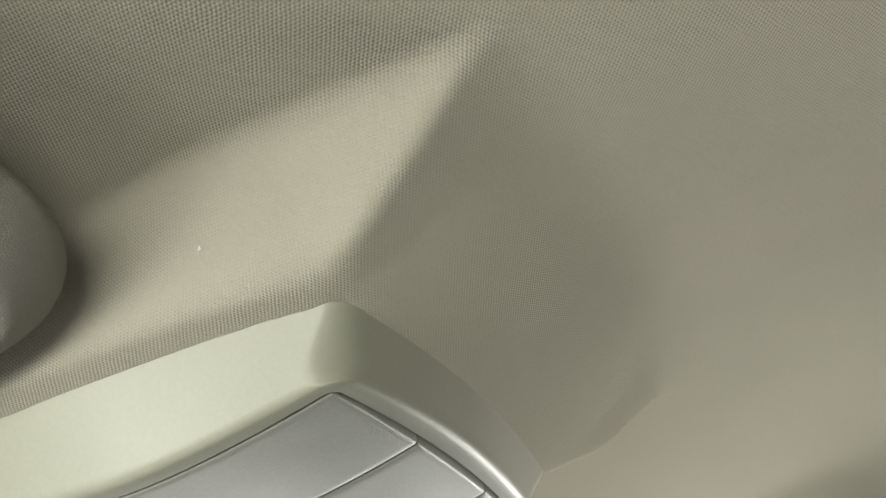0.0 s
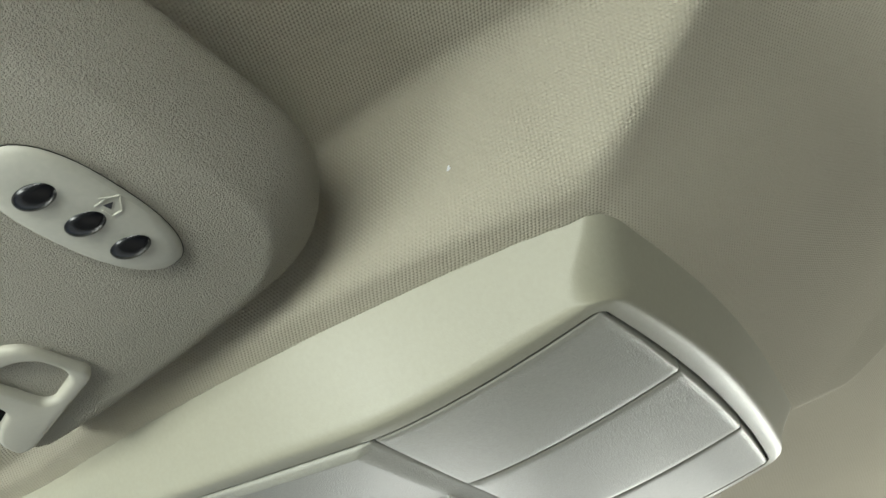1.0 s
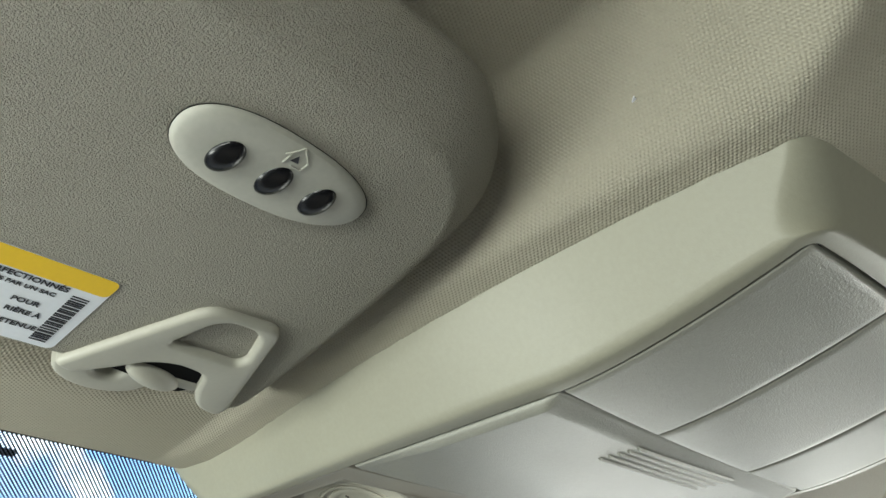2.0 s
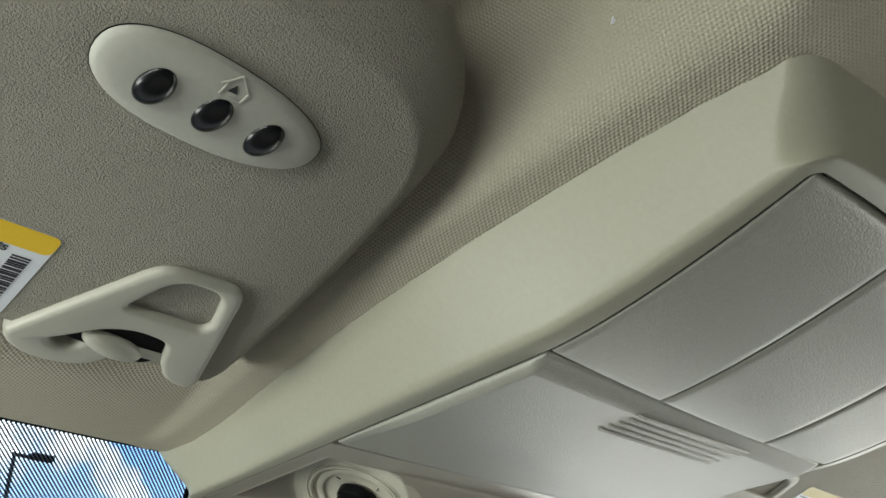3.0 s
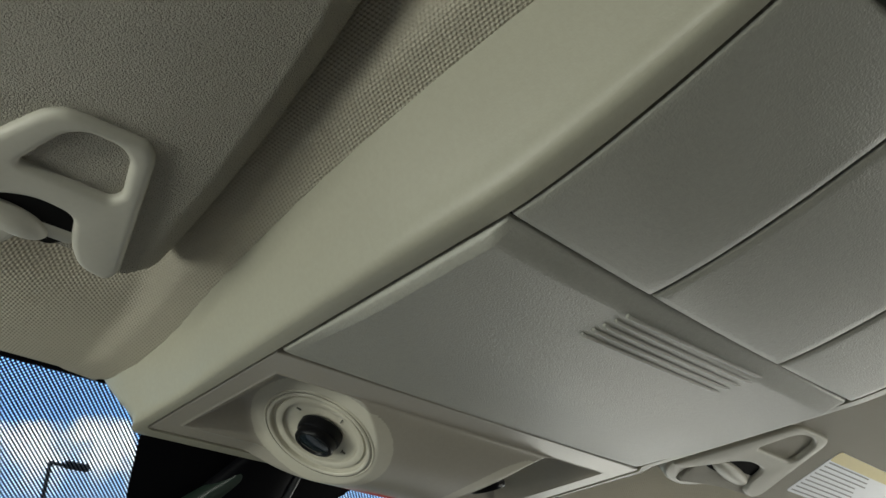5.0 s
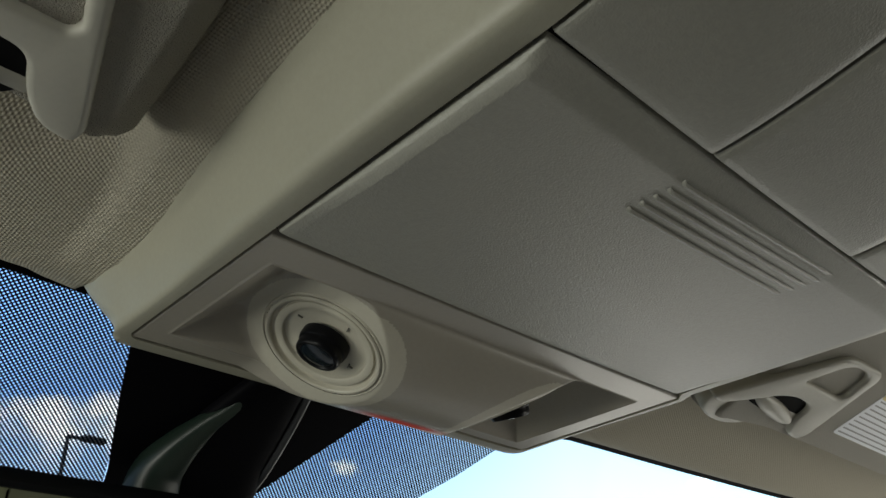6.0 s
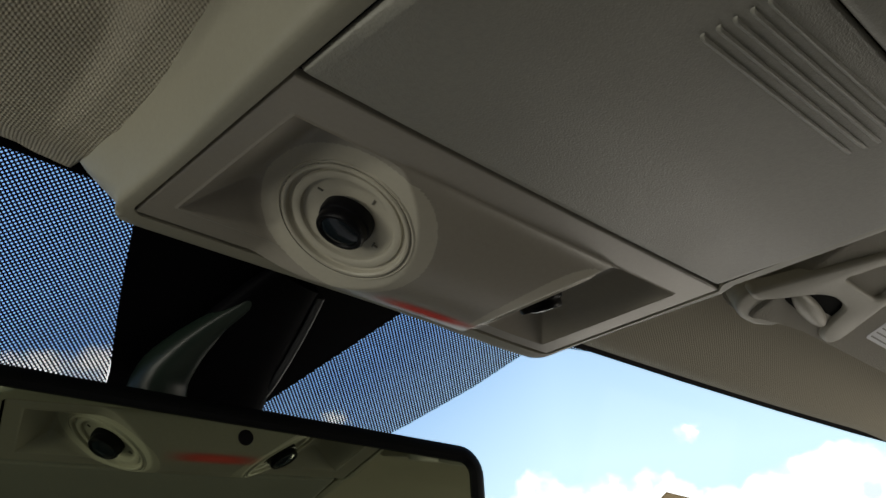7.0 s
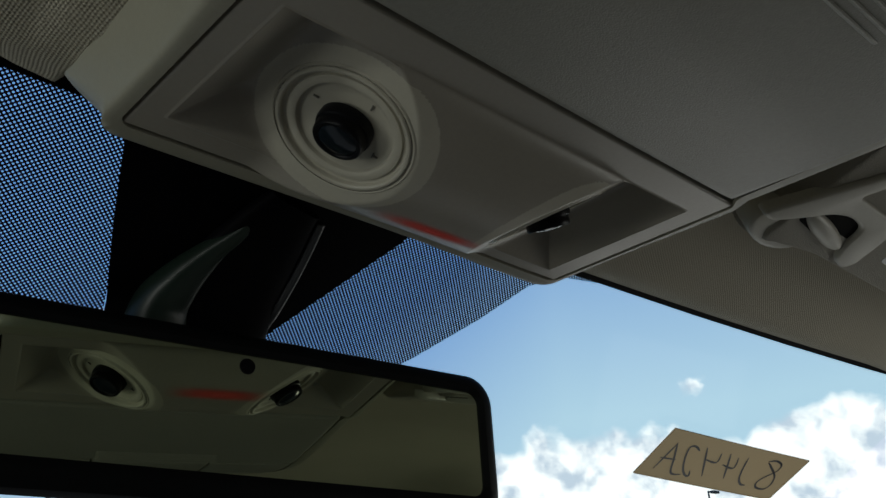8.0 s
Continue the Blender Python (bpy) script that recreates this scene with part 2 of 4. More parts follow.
def sheet(us, vs, place, skirt=None, cloth=False):
    """A grid; place(u, v) gives the point. skirt: a vector by which the rim is turned back. cloth: adds a UV map in metres."""
    bm = bmesh.new()
    grid = [[bm.verts.new(place(u, v)) for v in vs] for u in us]
    for i in range(len(us) - 1):
        for j in range(len(vs) - 1):
            bm.faces.new((grid[i][j], grid[i + 1][j], grid[i + 1][j + 1], grid[i][j + 1]))
    if cloth:
        # the knit is drawn along the flanks as it was when it was pressed into shape
        layer = bm.loops.layers.uv.new("UVMap")
        for f in bm.faces:
            for lp in f.loops:
                x, y, z = lp.vert.co
                rise = 0.55 * (z - 1.25)
                lp[layer].uv = (x + rise * min(max(x / 0.15, -1), 1), y - rise * (1 - step(-0.26, -0.14, y)))
    if skirt:
        rim = [grid[i][0] for i in range(len(us))] + [grid[-1][j] for j in range(1, len(vs))]
        rim += [grid[i][-1] for i in range(len(us) - 2, -1, -1)] + [grid[0][j] for j in range(len(vs) - 2, 0, -1)]
        low = [bm.verts.new(v.co + Vector(skirt)) for v in rim]
        for k in range(len(rim)):
            l = (k + 1) % len(rim)
            bm.faces.new((rim[k], rim[l], low[l], low[k]))
    bmesh.ops.recalc_face_normals(bm, faces=bm.faces[:])
    return bm


def disc_rings(profile, n=40):
    """A turned form: profile rows of radius and height along +z."""
    return loft([[(r * math.cos(2 * math.pi * k / n), r * math.sin(2 * math.pi * k / n), z) for k in range(n)] for r, z in profile])


def capped(profile, n=40):
    bm = disc_rings(profile, n)
    bmesh.ops.contextual_create(bm, geom=[e for e in bm.edges if e.is_boundary])
    bmesh.ops.recalc_face_normals(bm, faces=bm.faces[:])
    return bm


def box(x0, x1, y0, y1, z0, z1, bevel=0.0, bm=None, seg=2):
    own = bmesh.new()
    bmesh.ops.create_cube(own, size=1, matrix=Matrix.Translation(((x0 + x1) / 2, (y0 + y1) / 2, (z0 + z1) / 2)) @ Matrix.Diagonal((x1 - x0, y1 - y0, z1 - z0, 1)))
    if bevel:
        bmesh.ops.bevel(own, geom=own.edges[:], offset=bevel, segments=seg, affect="EDGES", profile=0.5)
    if bm is None:
        return own
    me = bpy.data.meshes.new("tmp")
    own.to_mesh(me)
    own.free()
    bm.from_mesh(me)
    bpy.data.meshes.remove(me)
    return bm


def plate(outline, z0, z1, bevel=0.0, holes=(), seg=3):
    """An outline in x, y made thick from z0 down to z1, with holes, its lower rim rounded."""
    bm = bmesh.new()
    loops = []
    for pts in (outline, *holes):
        vs = [bm.verts.new((x, y, z0)) for x, y in pts]
        loops += [bm.edges.new((vs[i], vs[(i + 1) % len(vs)])) for i in range(len(vs))]
    bmesh.ops.triangle_fill(bm, use_beauty=True, edges=loops)
    low = bmesh.ops.extrude_face_region(bm, geom=bm.faces[:])
    lv = [g for g in low["geom"] if isinstance(g, bmesh.types.BMVert)]
    for v in lv:
        v.co.z = z1
    if bevel:
        bm.normal_update()
        rim = [e for e in bm.edges if abs(e.verts[0].co.z - z1) < 1e-7 and abs(e.verts[1].co.z - z1) < 1e-7 and e.calc_face_angle(0) > 0.8]
        bmesh.ops.bevel(bm, geom=rim, offset=bevel, segments=seg, affect="EDGES", profile=0.5)
    bmesh.ops.recalc_face_normals(bm, faces=bm.faces[:])
    return bm


def smooth_line(pts, steps=5, closed=True):
    """A rounder line through the corner points of an outline."""
    out, n = [], len(pts)
    for i in range(n if closed else n - 1):
        p = [Vector(pts[(i + k) % n] if closed else pts[min(max(i + k, 0), n - 1)]) for k in (-1, 0, 1, 2)]
        for s in range(steps):
            t = s / steps
            out.append(tuple(0.5 * (2 * p[1] + (p[2] - p[0]) * t + (2 * p[0] - 5 * p[1] + 4 * p[2] - p[3]) * t * t + (3 * p[1] - p[0] - 3 * p[2] + p[3]) * t ** 3)))
    return out


def soft_min(a, b, k):
    h = max(k - abs(a - b), 0) / k
    return min(a, b) - h * h * k / 4


def soft_max(a, b, k):
    return -soft_min(-a, -b, k)


def step(a, b, x):
    t = min(max((x - a) / (b - a), 0), 1)
    return t * t * (3 - 2 * t)


# ---- the setting: headliner, windshield, plain cabin shell ----
def seam_x(y):
    y = min(max(y, -0.245), 0.16)
    return 0.1451 - 0.0916 * min(y, 0.1) - 0.4588 * min(y, 0.1) ** 2 + 0.0085 * step(0.055, 0.118, y)


def seam_z(y):
    y = min(max(y, -0.245), 0.16)
    return 1.2333 - 0.0732 * min(y, 0.1) + 0.0199 * y * y + 0.010 * step(0.10, 0.145, y)


def front_y(x):
    return 0.150 - 0.06 * x * x


def rear_seam_y(x):
    return -0.2635 + (0.016 if x < 0 else 0.007) * min(1.0, (x / 0.139) ** 2)


def roof_z(x, y):
    a = soft_max(1.2275 - 0.295 * (y - 0.085), 1.2235, 0.018)
    b = 1.2985 - 0.025 * (y + 0.2) + 0.008 * step(-0.05, 0.12, x) * (1 - step(-0.30, -0.20, y))
    z = soft_min(a, b, 0.030)
    z -= 0.35 * max(abs(x) - 0.16, 0) ** 2 * (1 - step(-0.15, 0.1, y)) + 0.9 * max(abs(x) - 0.60, 0) ** 2
    # the passenger side turns down to the roof rail
    z -= 0.075 * step(0.42, 0.58, x) * (1 - step(-0.46, -0.34, y))
    # a hollow in which the driver's visor is folded away
    z += 0.024 * (1 - step(-0.205, -0.160, x)) * step(-0.66, -0.60, x) * step(-0.13, -0.06, y) * (1 - step(0.015, 0.075, y))
    d = front_y(x) - y
    return z + 0.0168 * (1 - step(-0.012, 0.040, d)) ** 1.5


def headliner_z(x, y):
    ax = abs(x)
    over = ax - seam_x(y)
    behind = rear_seam_y(x) - y
    # a flatter lip round the console, then the steep flank
    right = step(0.05, 0.14, x) * (1 - step(-0.26, -0.15, y))
    lip, lip_slope = 0.0150 + 0.0230 * right, 0.20 + 0.30 * right
    slope = 1.06 + 0.30 * step(-0.25, -0.15, y) + 0.6 * right
    side = seam_z(y) + soft_max(lip_slope * over, lip_slope * lip + slope * (over - lip), 0.006)
    rear_slope = 0.56 + 0.24 * step(0.0, 0.15, x)
    rear = 1.2515 + soft_max(0.45 * behind, 0.0045 + rear_slope * (behind - 0.010), 0.006)
    z = soft_min(roof_z(x, y), soft_max(side, rear, 0.006), 0.009)
    inside = min(-over, -behind) - 0.004
    return max(z, seam_z(y) - 0.004) + 1.5 * inside if inside > 0 else z


xs = sorted({round(s * v, 4) for s in (-1, 1) for v in spaced(0, 0.10, 26) + spaced(0.102, 0.22, 80) + spaced(0.224, 0.30, 20) + spaced(0.31, 0.74, 32)})
ts = spaced(0, 1, 24)[:-1]
yr = [-1.6 + 1.05 * t for t in ts] + spaced(-0.55, -0.12, 130)[:-1] + spaced(-0.12, 0.10, 56)[:-1] + spaced(0.10, 0.15, 20)


def cloth_place(x, y):
    """The rows of the sheet follow the windshield's edge and the seams round the console."""
    y += (front_y(x) - 0.15) * step(-0.3, 0.15, y)
    y += (rear_seam_y(x) + 0.2635) * step(-0.40, -0.28, y) * (1 - step(-0.24, -0.12, y))
    x += math.copysign(1, x) * (seam_x(y) - 0.145) * step(0.02, 0.125, abs(x)) * (1 - step(0.165, 0.30, abs(x)))
    return (x, y, headliner_z(x, y))


bm = sheet(xs, yr, cloth_place, cloth=True)
headliner = part("ceiling", bm, CLOTH, None, sharp=60)
tagged(headliner, "greige knitted fabric headliner moulded round the overhead console", "ceiling", kind="structure")

TH = radians(32)


def on_glass(x, s, lift=0.0):
    """A point of the windshield: s metres down from its upper edge; lift: towards the cabin."""
    return Vector((x, front_y(x) + s * math.cos(TH) - lift * math.sin(TH), 1.240 - s * math.sin(TH) - lift * math.cos(TH)))


bm = sheet(spaced(-0.78, 0.78, 40), spaced(-0.03, 0.95, 12), lambda x, s: on_glass(x, s, -0.004))
windshield = part("window_1", bm, glass)
tagged(windshield, "raked curved windshield of clear tinted glass", "windshield", kind="structure")
windshield.visible_shadow = False


def printed(name, rows, mat, lift, label="", parent=None):
    """A print on the glass between two lines; rows of s, left x, right x."""
    bm = bmesh.new()
    uv = bm.loops.layers.uv.new("UVMap")
    n = 12
    grid = []
    for s, a, b in rows:
        grid.append([(bm.verts.new(on_glass(x, s, lift)), x, s) for x in spaced(a, b, n)])
    for r1, r2 in zip(grid, grid[1:]):
        for i in range(n - 1):
            quad = (r1[i], r1[i + 1], r2[i + 1], r2[i])
            f = bm.faces.new([q[0] for q in quad])
            for lp, q in zip(f.loops, quad):
                u, v = q[1] / 0.0018, q[2] / 0.0018
                lp[uv].uv = ((u + v) * 0.7071, (v - u) * 0.7071)
    return part(name, bm, mat, parent, label)


printed("dot_band", [(0.0073, -0.50, -0.090), (0.05, -0.50, -0.085), (0.11, -0.50, -0.069), (0.16, -0.50, -0.055)], DOTS, -0.002, "black ceramic dot print", windshield)
printed("dot_band", [(0.0073, 0.06, 0.235), (0.012, 0.06, 0.200), (0.026, 0.06, 0.176), (0.06, 0.045, 0.158), (0.103, 0.02, 0.129), (0.15, 0.0, 0.09)], DOTS, -0.002, "black ceramic dot print", windshield)
printed("black_band", [(0.004, -0.103, 0.072), (0.024, -0.097, 0.066), (0.06, -0.086, 0.047), (0.106, -0.070, 0.023), (0.16, -0.057, -0.008)], CERAMIC, 0.0, "solid black ceramic print behind the mirror", windshield)
printed("edge_band", [(-0.03, -0.76, 0.76), (0.0075, -0.76, 0.76)], CERAMIC, -0.001, "narrow black edge print", windshield)

bm = bmesh.new()
box(-0.86, -0.80, -1.7, 1.1, 0.0, 0.74, bm=bm)
box(-0.86, -0.80, -1.7, 0.34, 1.19, 1.40, bm=bm)
box(-0.86, -0.80, -1.7, -0.55, 0.74, 1.19, bm=bm)
box(-0.86, -0.80, -0.55, -0.10, 0.74, 1.035, bm=bm)
box(-0.86, -0.80, -0.10, 0.34, 0.74, 0.80, bm=bm)
tagged(part("wall_west", bm, TRIM), "plain dark door side with a window opening", "wall", kind="structure")
bm = bmesh.new()
box(0.80, 0.86, -1.7, 1.1, 0.0, 0.74, bm=bm)
box(0.80, 0.86, -1.7, 0.10, 1.19, 1.40, bm=bm)
box(0.80, 0.86, -1.7, -1.41, 0.74, 1.19, bm=bm)
tagged(part("wall_east", bm, TRIM), "plain dark door side with a window opening", "wall", kind="structure")
tagged(part("wall_south", box(-0.80, 0.80, -1.76, -1.70, 0.0, 1.40), SEATCLOTH), "plain cabin rear wall", "wall", kind="structure")
tagged(part("wall_north", box(-0.80, 0.80, 0.90, 0.96, 0.0, 0.72), TRIM), "plain dark dashboard wall", "wall", kind="structure")
tagged(part("dashboard", box(-0.80, 0.80, 0.34, 0.90, 0.62, 0.70, 0.02), DASH), "plain grey dashboard top under the windshield", "dashboard", kind="structure")
tagged(part("floor", box(-0.80, 0.80, -1.70, 0.90, 0.25, 0.30), SEATCLOTH), "plain grey cabin floor", "floor", kind="structure")
# unseen slab, added because the single headliner sheet must not leak light
tagged(part("roof", box(-0.80, 0.80, -1.70, 0.10, 1.36, 1.40), TRIM), "plain unseen slab that keeps light out above the headliner", "roof", kind="structure")


# ---- overhead console ----
def panel_z(y):
    """Underside of the console along its length."""
    return 1.200 + (0.0225 * ((-0.125 - y) / 0.112) ** 1.5 if y < -0.125 else 0.0)


console = thing("overhead_console", "cream and grey plastic overhead console with storage door and map lamps", "console", m=pose(0, 0, 1.2))
KEEP = Matrix.Translation((0, 0, -1.2))


def cpart(name, bm, mat, label="", parent=None, sharp=35.0):
    bm.transform(KEEP)
    return part(name, bm, mat, parent or console, label, sharp)


PROFILE = [(0, 0), (0.15, 0.004), (0.28, 0.014), (0.335, 0.027), (0.375, 0.047), (0.41, 0.077), (0.44, 0.115), (0.465, 0.158), (0.49, 0.205), (0.53, 0.268), (0.62, 0.408), (0.72, 0.564), (0.82, 0.720), (0.92, 0.876), (1, 1), (1.12, 1.19)]


def ring3(f, g, inset=0.0, lift=0.0):
    y0 = -0.2405 - f * 0.0230 + inset
    y1 = 0.1108 + 0.0055 * min(1.0, f / 0.25) + 0.010 * f + 0.020 * g - inset
    r = 0.006 + 0.008 * f + 0.012 * step(0.26, 0.50, f) * (1 - step(0.50, 0.95, f))
    out = []
    w = 0.125
    for x, y in rounded(-w, w, y0, y1, r, 14, 70):
        # beside the lamps the opening is wider on the passenger side
        open_w = 0.1228 + (0.0064 * step(-0.004, 0.004, y) if x > 0 else 0.0)
        k = (open_w + f * (max(seam_x(y), open_w + 0.004) - open_w) - inset) / w
        back = max(0.0, 1 - (y - y0) / 0.05)
        y += (0.007 + (0.009 if x < 0 else 0.001) * f) * (x / w) ** 2 * back
        y += 0.0040 * step(0.0, 0.11, x) * step(0.05, 0.11, y)
        zp, zs = panel_z(y), seam_z(y) + (0.003 if y < 0.1 else 0.0)
        out.append((x * k, y, zp + g * (zs - zp) + lift))
    return out


rings = [ring3(0, 0, 0.0, 0.010), ring3(0, 0)] + [ring3(f, g) for f, g in PROFILE[1:]]
cpart("housing", loft(rings), CREAM, "cream satin plastic surround with rounded walls", sharp=85)
backing = sheet(spaced(-0.1240, 0.1300, 9), spaced(-0.233, 0.114, 120), lambda x, y: (x, y, panel_z(y) + (0.0020 if y < 0.0015 else 0.030)))
cpart("backing", backing, GAP, "dark inner shell seen through the joints")


def rimmed(u, a, b, w=0.0009, d=0.0007):
    """Rounds a panel's rim off: 0 inside, d at the very edge."""
    e = min(u - a, b - u)
    return d * max(0, 1 - e / w) ** 2


def edged(a, b, n, w=0.0009):
    return sorted([a, a + w * 0.3, a + w * 0.65] + spaced(a + w, b - w, n) + [b - w * 0.65, b - w * 0.3, b])


# three rear panels
for x0, x1 in ((-0.1211, -0.0480), (-0.0466, 0.0464), (0.0478, 0.1211)):
    def rear_place(x, y, x0=x0, x1=x1):
        rim = rimmed(y, -0.2315, -0.1250, 0.0013, 0.0009)
        y -= 0.0035 * (1 - (x / 0.124) ** 2) * 2 * step(-0.15, -0.2315, y)
        return (x, y, panel_z(y) - 0.0030 * (1 - (x / 0.124) ** 2) + rimmed(x, x0, x1, 0.0013, 0.0009) + rim - 0.0002)
    cpart("panel", sheet(edged(x0, x1, 22), edged(-0.2315, -0.1250, 40), rear_place, (0, 0, 0.012)), PANEL, "grey fine-grained plastic panel")

# storage door, proud with a chamfered rear and sides
DX, DY0, DY1 = 0.1209, -0.1233, -0.0008


def door_z(x, y):
    side = min((DX - abs(x)) / 0.0042, 1.0)
    rear = min((y - DY0) / 0.0115, 1.0)
    ramp = max(min(side, 1.0), 0) ** 0.5 * max(step(0, 1, rear) * 0.6 + rear * 0.4, 0)
    proud = 0.0036 * (1 - step(-0.060, 0.0, y) * 0.80)
    bow = 0.0010 * (1 - (x / DX) ** 2)
    return 1.1999 - proud * ramp - bow + rimmed(x, -DX, DX) + rimmed(y, DY0, DY1, 0.0016, 0.0012)


ux = sorted(set(edged(-DX, DX, 60) + spaced(-DX, -DX + 0.006, 14) + spaced(DX - 0.006, DX, 14) + spaced(-0.0475, -0.0445, 9) + spaced(0.0500, 0.0525, 6)))
uy = sorted(set(edged(DY0, DY1, 50) + spaced(DY0, DY0 + 0.012, 18)))
storage = cpart("storage_door", sheet(ux, uy, lambda x, y: (x, y, door_z(x, y)), (0, 0, 0.012)), PANEL, "grey fine-grained storage door", sharp=50)
# finger ribs: steep towards the rear, rounded over, hooked at the driver's end
for k in range(5):
    xa, xb = -0.0465 + 0.0004 * (k - 2), 0.0515 - 0.0006 * (4 - k)
    rows = []
    for i in range(40):
        x = xa + (xb - xa) * (i / 39) ** 1.4
        y = -0.0925 - 0.0050 * k - 0.026 * (x + 0.0465) - 0.0009 * max(0, 1 - (x - xa) / 0.0025) ** 2
        h = 0.00135 * max(0.0, min(1, (x - xa) / 0.0016, (xb - x) / 0.003)) ** 0.5 * (1 - 0.35 * (x - xa) / (xb - xa))
        z = door_z(x, y)
        rows.append([(x, y + 0.0016, z + 0.0008), (x, y + 0.0009, z - h * 0.45), (x, y + 0.0003, z - h * 0.9), (x, y - 0.0002, z - h), (x, y - 0.0006, z - h * 0.6), (x, y - 0.0008, z + 0.0008)])
    cpart("rib", loft(rows, True, (True, True)), PANEL, "", storage, sharp=50)

# lamp panel with its recess and the saddle between two lamps
LX0, LX1, LY0, LY1 = -0.1213, 0.1278, 0.0021, 0.1092
CX, CY, CZ, TILT = 0.0582, 0.0590, 1.1962, radians(30.2)


def lamp_z(x, y):
    ax = abs(x)
    t = (y - 0.0640) / 0.0455
    body = 1.2003 - 0.0202 * max(0, 1 - t * t) ** 0.72
    plane = CZ + math.tan(TILT) * (ax - CX)
    wide, front = (0.1100, 0.0962) if x < 0 else (0.1145, 0.1010)
    edge = min((wide - ax) * 0.72, (y - 0.0190) * 1.3, (front - y) * 0.8)
    pocket = 1.2003 + max(edge, 0) - 0.0004 * (1 - min(abs(edge) / 0.0007, 1.0))
    inner = soft_min(plane, pocket, 0.004)
    z = min(soft_max(body, inner, 0.0007), pocket)
    # the lamp's seat is sunk into the sloping face
    return z + 0.006 if math.hypot((ax - CX) / math.cos(TILT), y - CY) < 0.0272 else z


def lamp_place(x, y):
    return (x, y + 0.0040 * step(0.0, 0.11, x) * step(0.05, 0.11, y), lamp_z(x, y) + rimmed(x, LX0, LX1) + rimmed(y, LY0, LY1))


lamp_panel = cpart("lamp_panel", sheet(edged(LX0, LX1, 400), edged(LY0, LY1, 185), lamp_place, (0, 0, 0.010)), SADDLE, "grey lamp panel with recessed pockets and a bulged middle", sharp=70)


def lamp(side):
    # local z points out of the lamp face; then laid onto the sloping face
    n = Vector((side * math.sin(TILT), 0, -math.cos(TILT)))
    across = Vector((0, 1, 0))
    u = across.cross(n)
    c = Vector((side * CX, CY, CZ))
    m = KEEP @ Matrix(((u.x, across.x, n.x, c.x), (u.y, across.y, n.y, c.y), (u.z, across.z, n.z, c.z), (0, 0, 0, 1)))

    def lp(name, bm, mat, label="", parent=None):
        bm.transform(m)
        return part(name, bm, mat, parent or console, label)

    ring = lp("lamp_ring", disc_rings([(0.0296, -0.0030), (0.0294, 0.0001), (0.0288, 0.0006), (0.0283, 0.0004)], 64), POD, "smooth flared lamp surround")
    lp("groove", disc_rings([(0.0284, 0.0003), (0.0283, -0.0022), (0.0275, -0.0022), (0.0275, 0.0003)], 64), GAP, "", ring)
    lp("bezel", disc_rings([(0.0277, -0.0016), (0.0276, 0.0005), (0.0270, 0.0010), (0.0262, 0.0010), (0.0256, 0.0005), (0.0252, -0.0014), (0.0246, -0.0018), (0.0238, -0.0018), (0.0234, -0.0008), (0.0226, -0.0006), (0.0206, -0.0006), (0.0200, -0.0010), (0.0194, -0.0026), (0.0186, -0.0030), (0.0150, -0.0032), (0.0100, -0.0034)], 64), POD, "", ring)
    # the reading light swivels: it leans towards the windshield
    knob = disc_rings([(0.0112, -0.0036), (0.0114, -0.0006), (0.0110, 0.0010), (0.0103, 0.0014), (0.0101, 0.0022), (0.0103, 0.0032), (0.0102, 0.0050), (0.0096, 0.0058), (0.0084, 0.0058), (0.0080, 0.0052), (0.0040, 0.0052), (0.0002, 0.0052)], 48)
    lean = Matrix.Rotation(radians(-9), 4, "X") @ Matrix.Rotation(radians(side * 6), 4, "Y")
    knob.transform(lean)
    lens = lp("knob", knob, BLACK, "glossy black swivel knob", ring)
    face = disc_rings([(0.0079, 0.0051), (0.0062, 0.0060), (0.0030, 0.0065), (0.0002, 0.0067)])
    face.transform(lean)
    lp("lens", face, LENS, "dark glass lens", lens)
    for k in range(4):
        a = radians(90 * k + 12 + 12 * side)
        bm = box(-0.0012, 0.0012, -0.00030, 0.00030, -0.0034, -0.0024, 0.0001)
        if k == 2:
            box(-0.0012, -0.0006, -0.0012, 0.0012, -0.0034, -0.0024, 0.0001, bm)
        bm.transform(Matrix.Translation((0.0158 * math.cos(a), 0.0158 * math.sin(a), 0)) @ Matrix.Rotation(a + radians(20), 4, "Z"))
        lp("mark", bm, SYMBOL, "", ring)


lamp(-1)
lamp(1)
lamp_panel.data.materials.append(POD)
for poly in lamp_panel.data.polygons:
    c = poly.center
    along = math.hypot((abs(c.x) - CX) / math.cos(TILT) + 0.0015, c.y - CY)
    if along < 0.0378 and abs(poly.normal.z) > 0.3:
        poly.material_index = 1
# no lamp here: the added strip draws a red reflection on the bulge
bm = sheet(spaced(-0.030, 0.044, 40), spaced(0.0745, 0.0890, 24), lambda x, y: (x, y, lamp_z(x, y) - 0.0004))
cpart("red_reflection_strip", bm, RED, "faint red reflection on the lamp panel, drawn as a glowing strip")


# ---- sun visors ----
def visor_matrix(slope, y=0.0135, z=1.2200):
    """Local x across the car, local y forward along the visor from its front edge, local z up."""
    return pose(0, y, z, -math.degrees(math.atan(slope)), 0, 0)


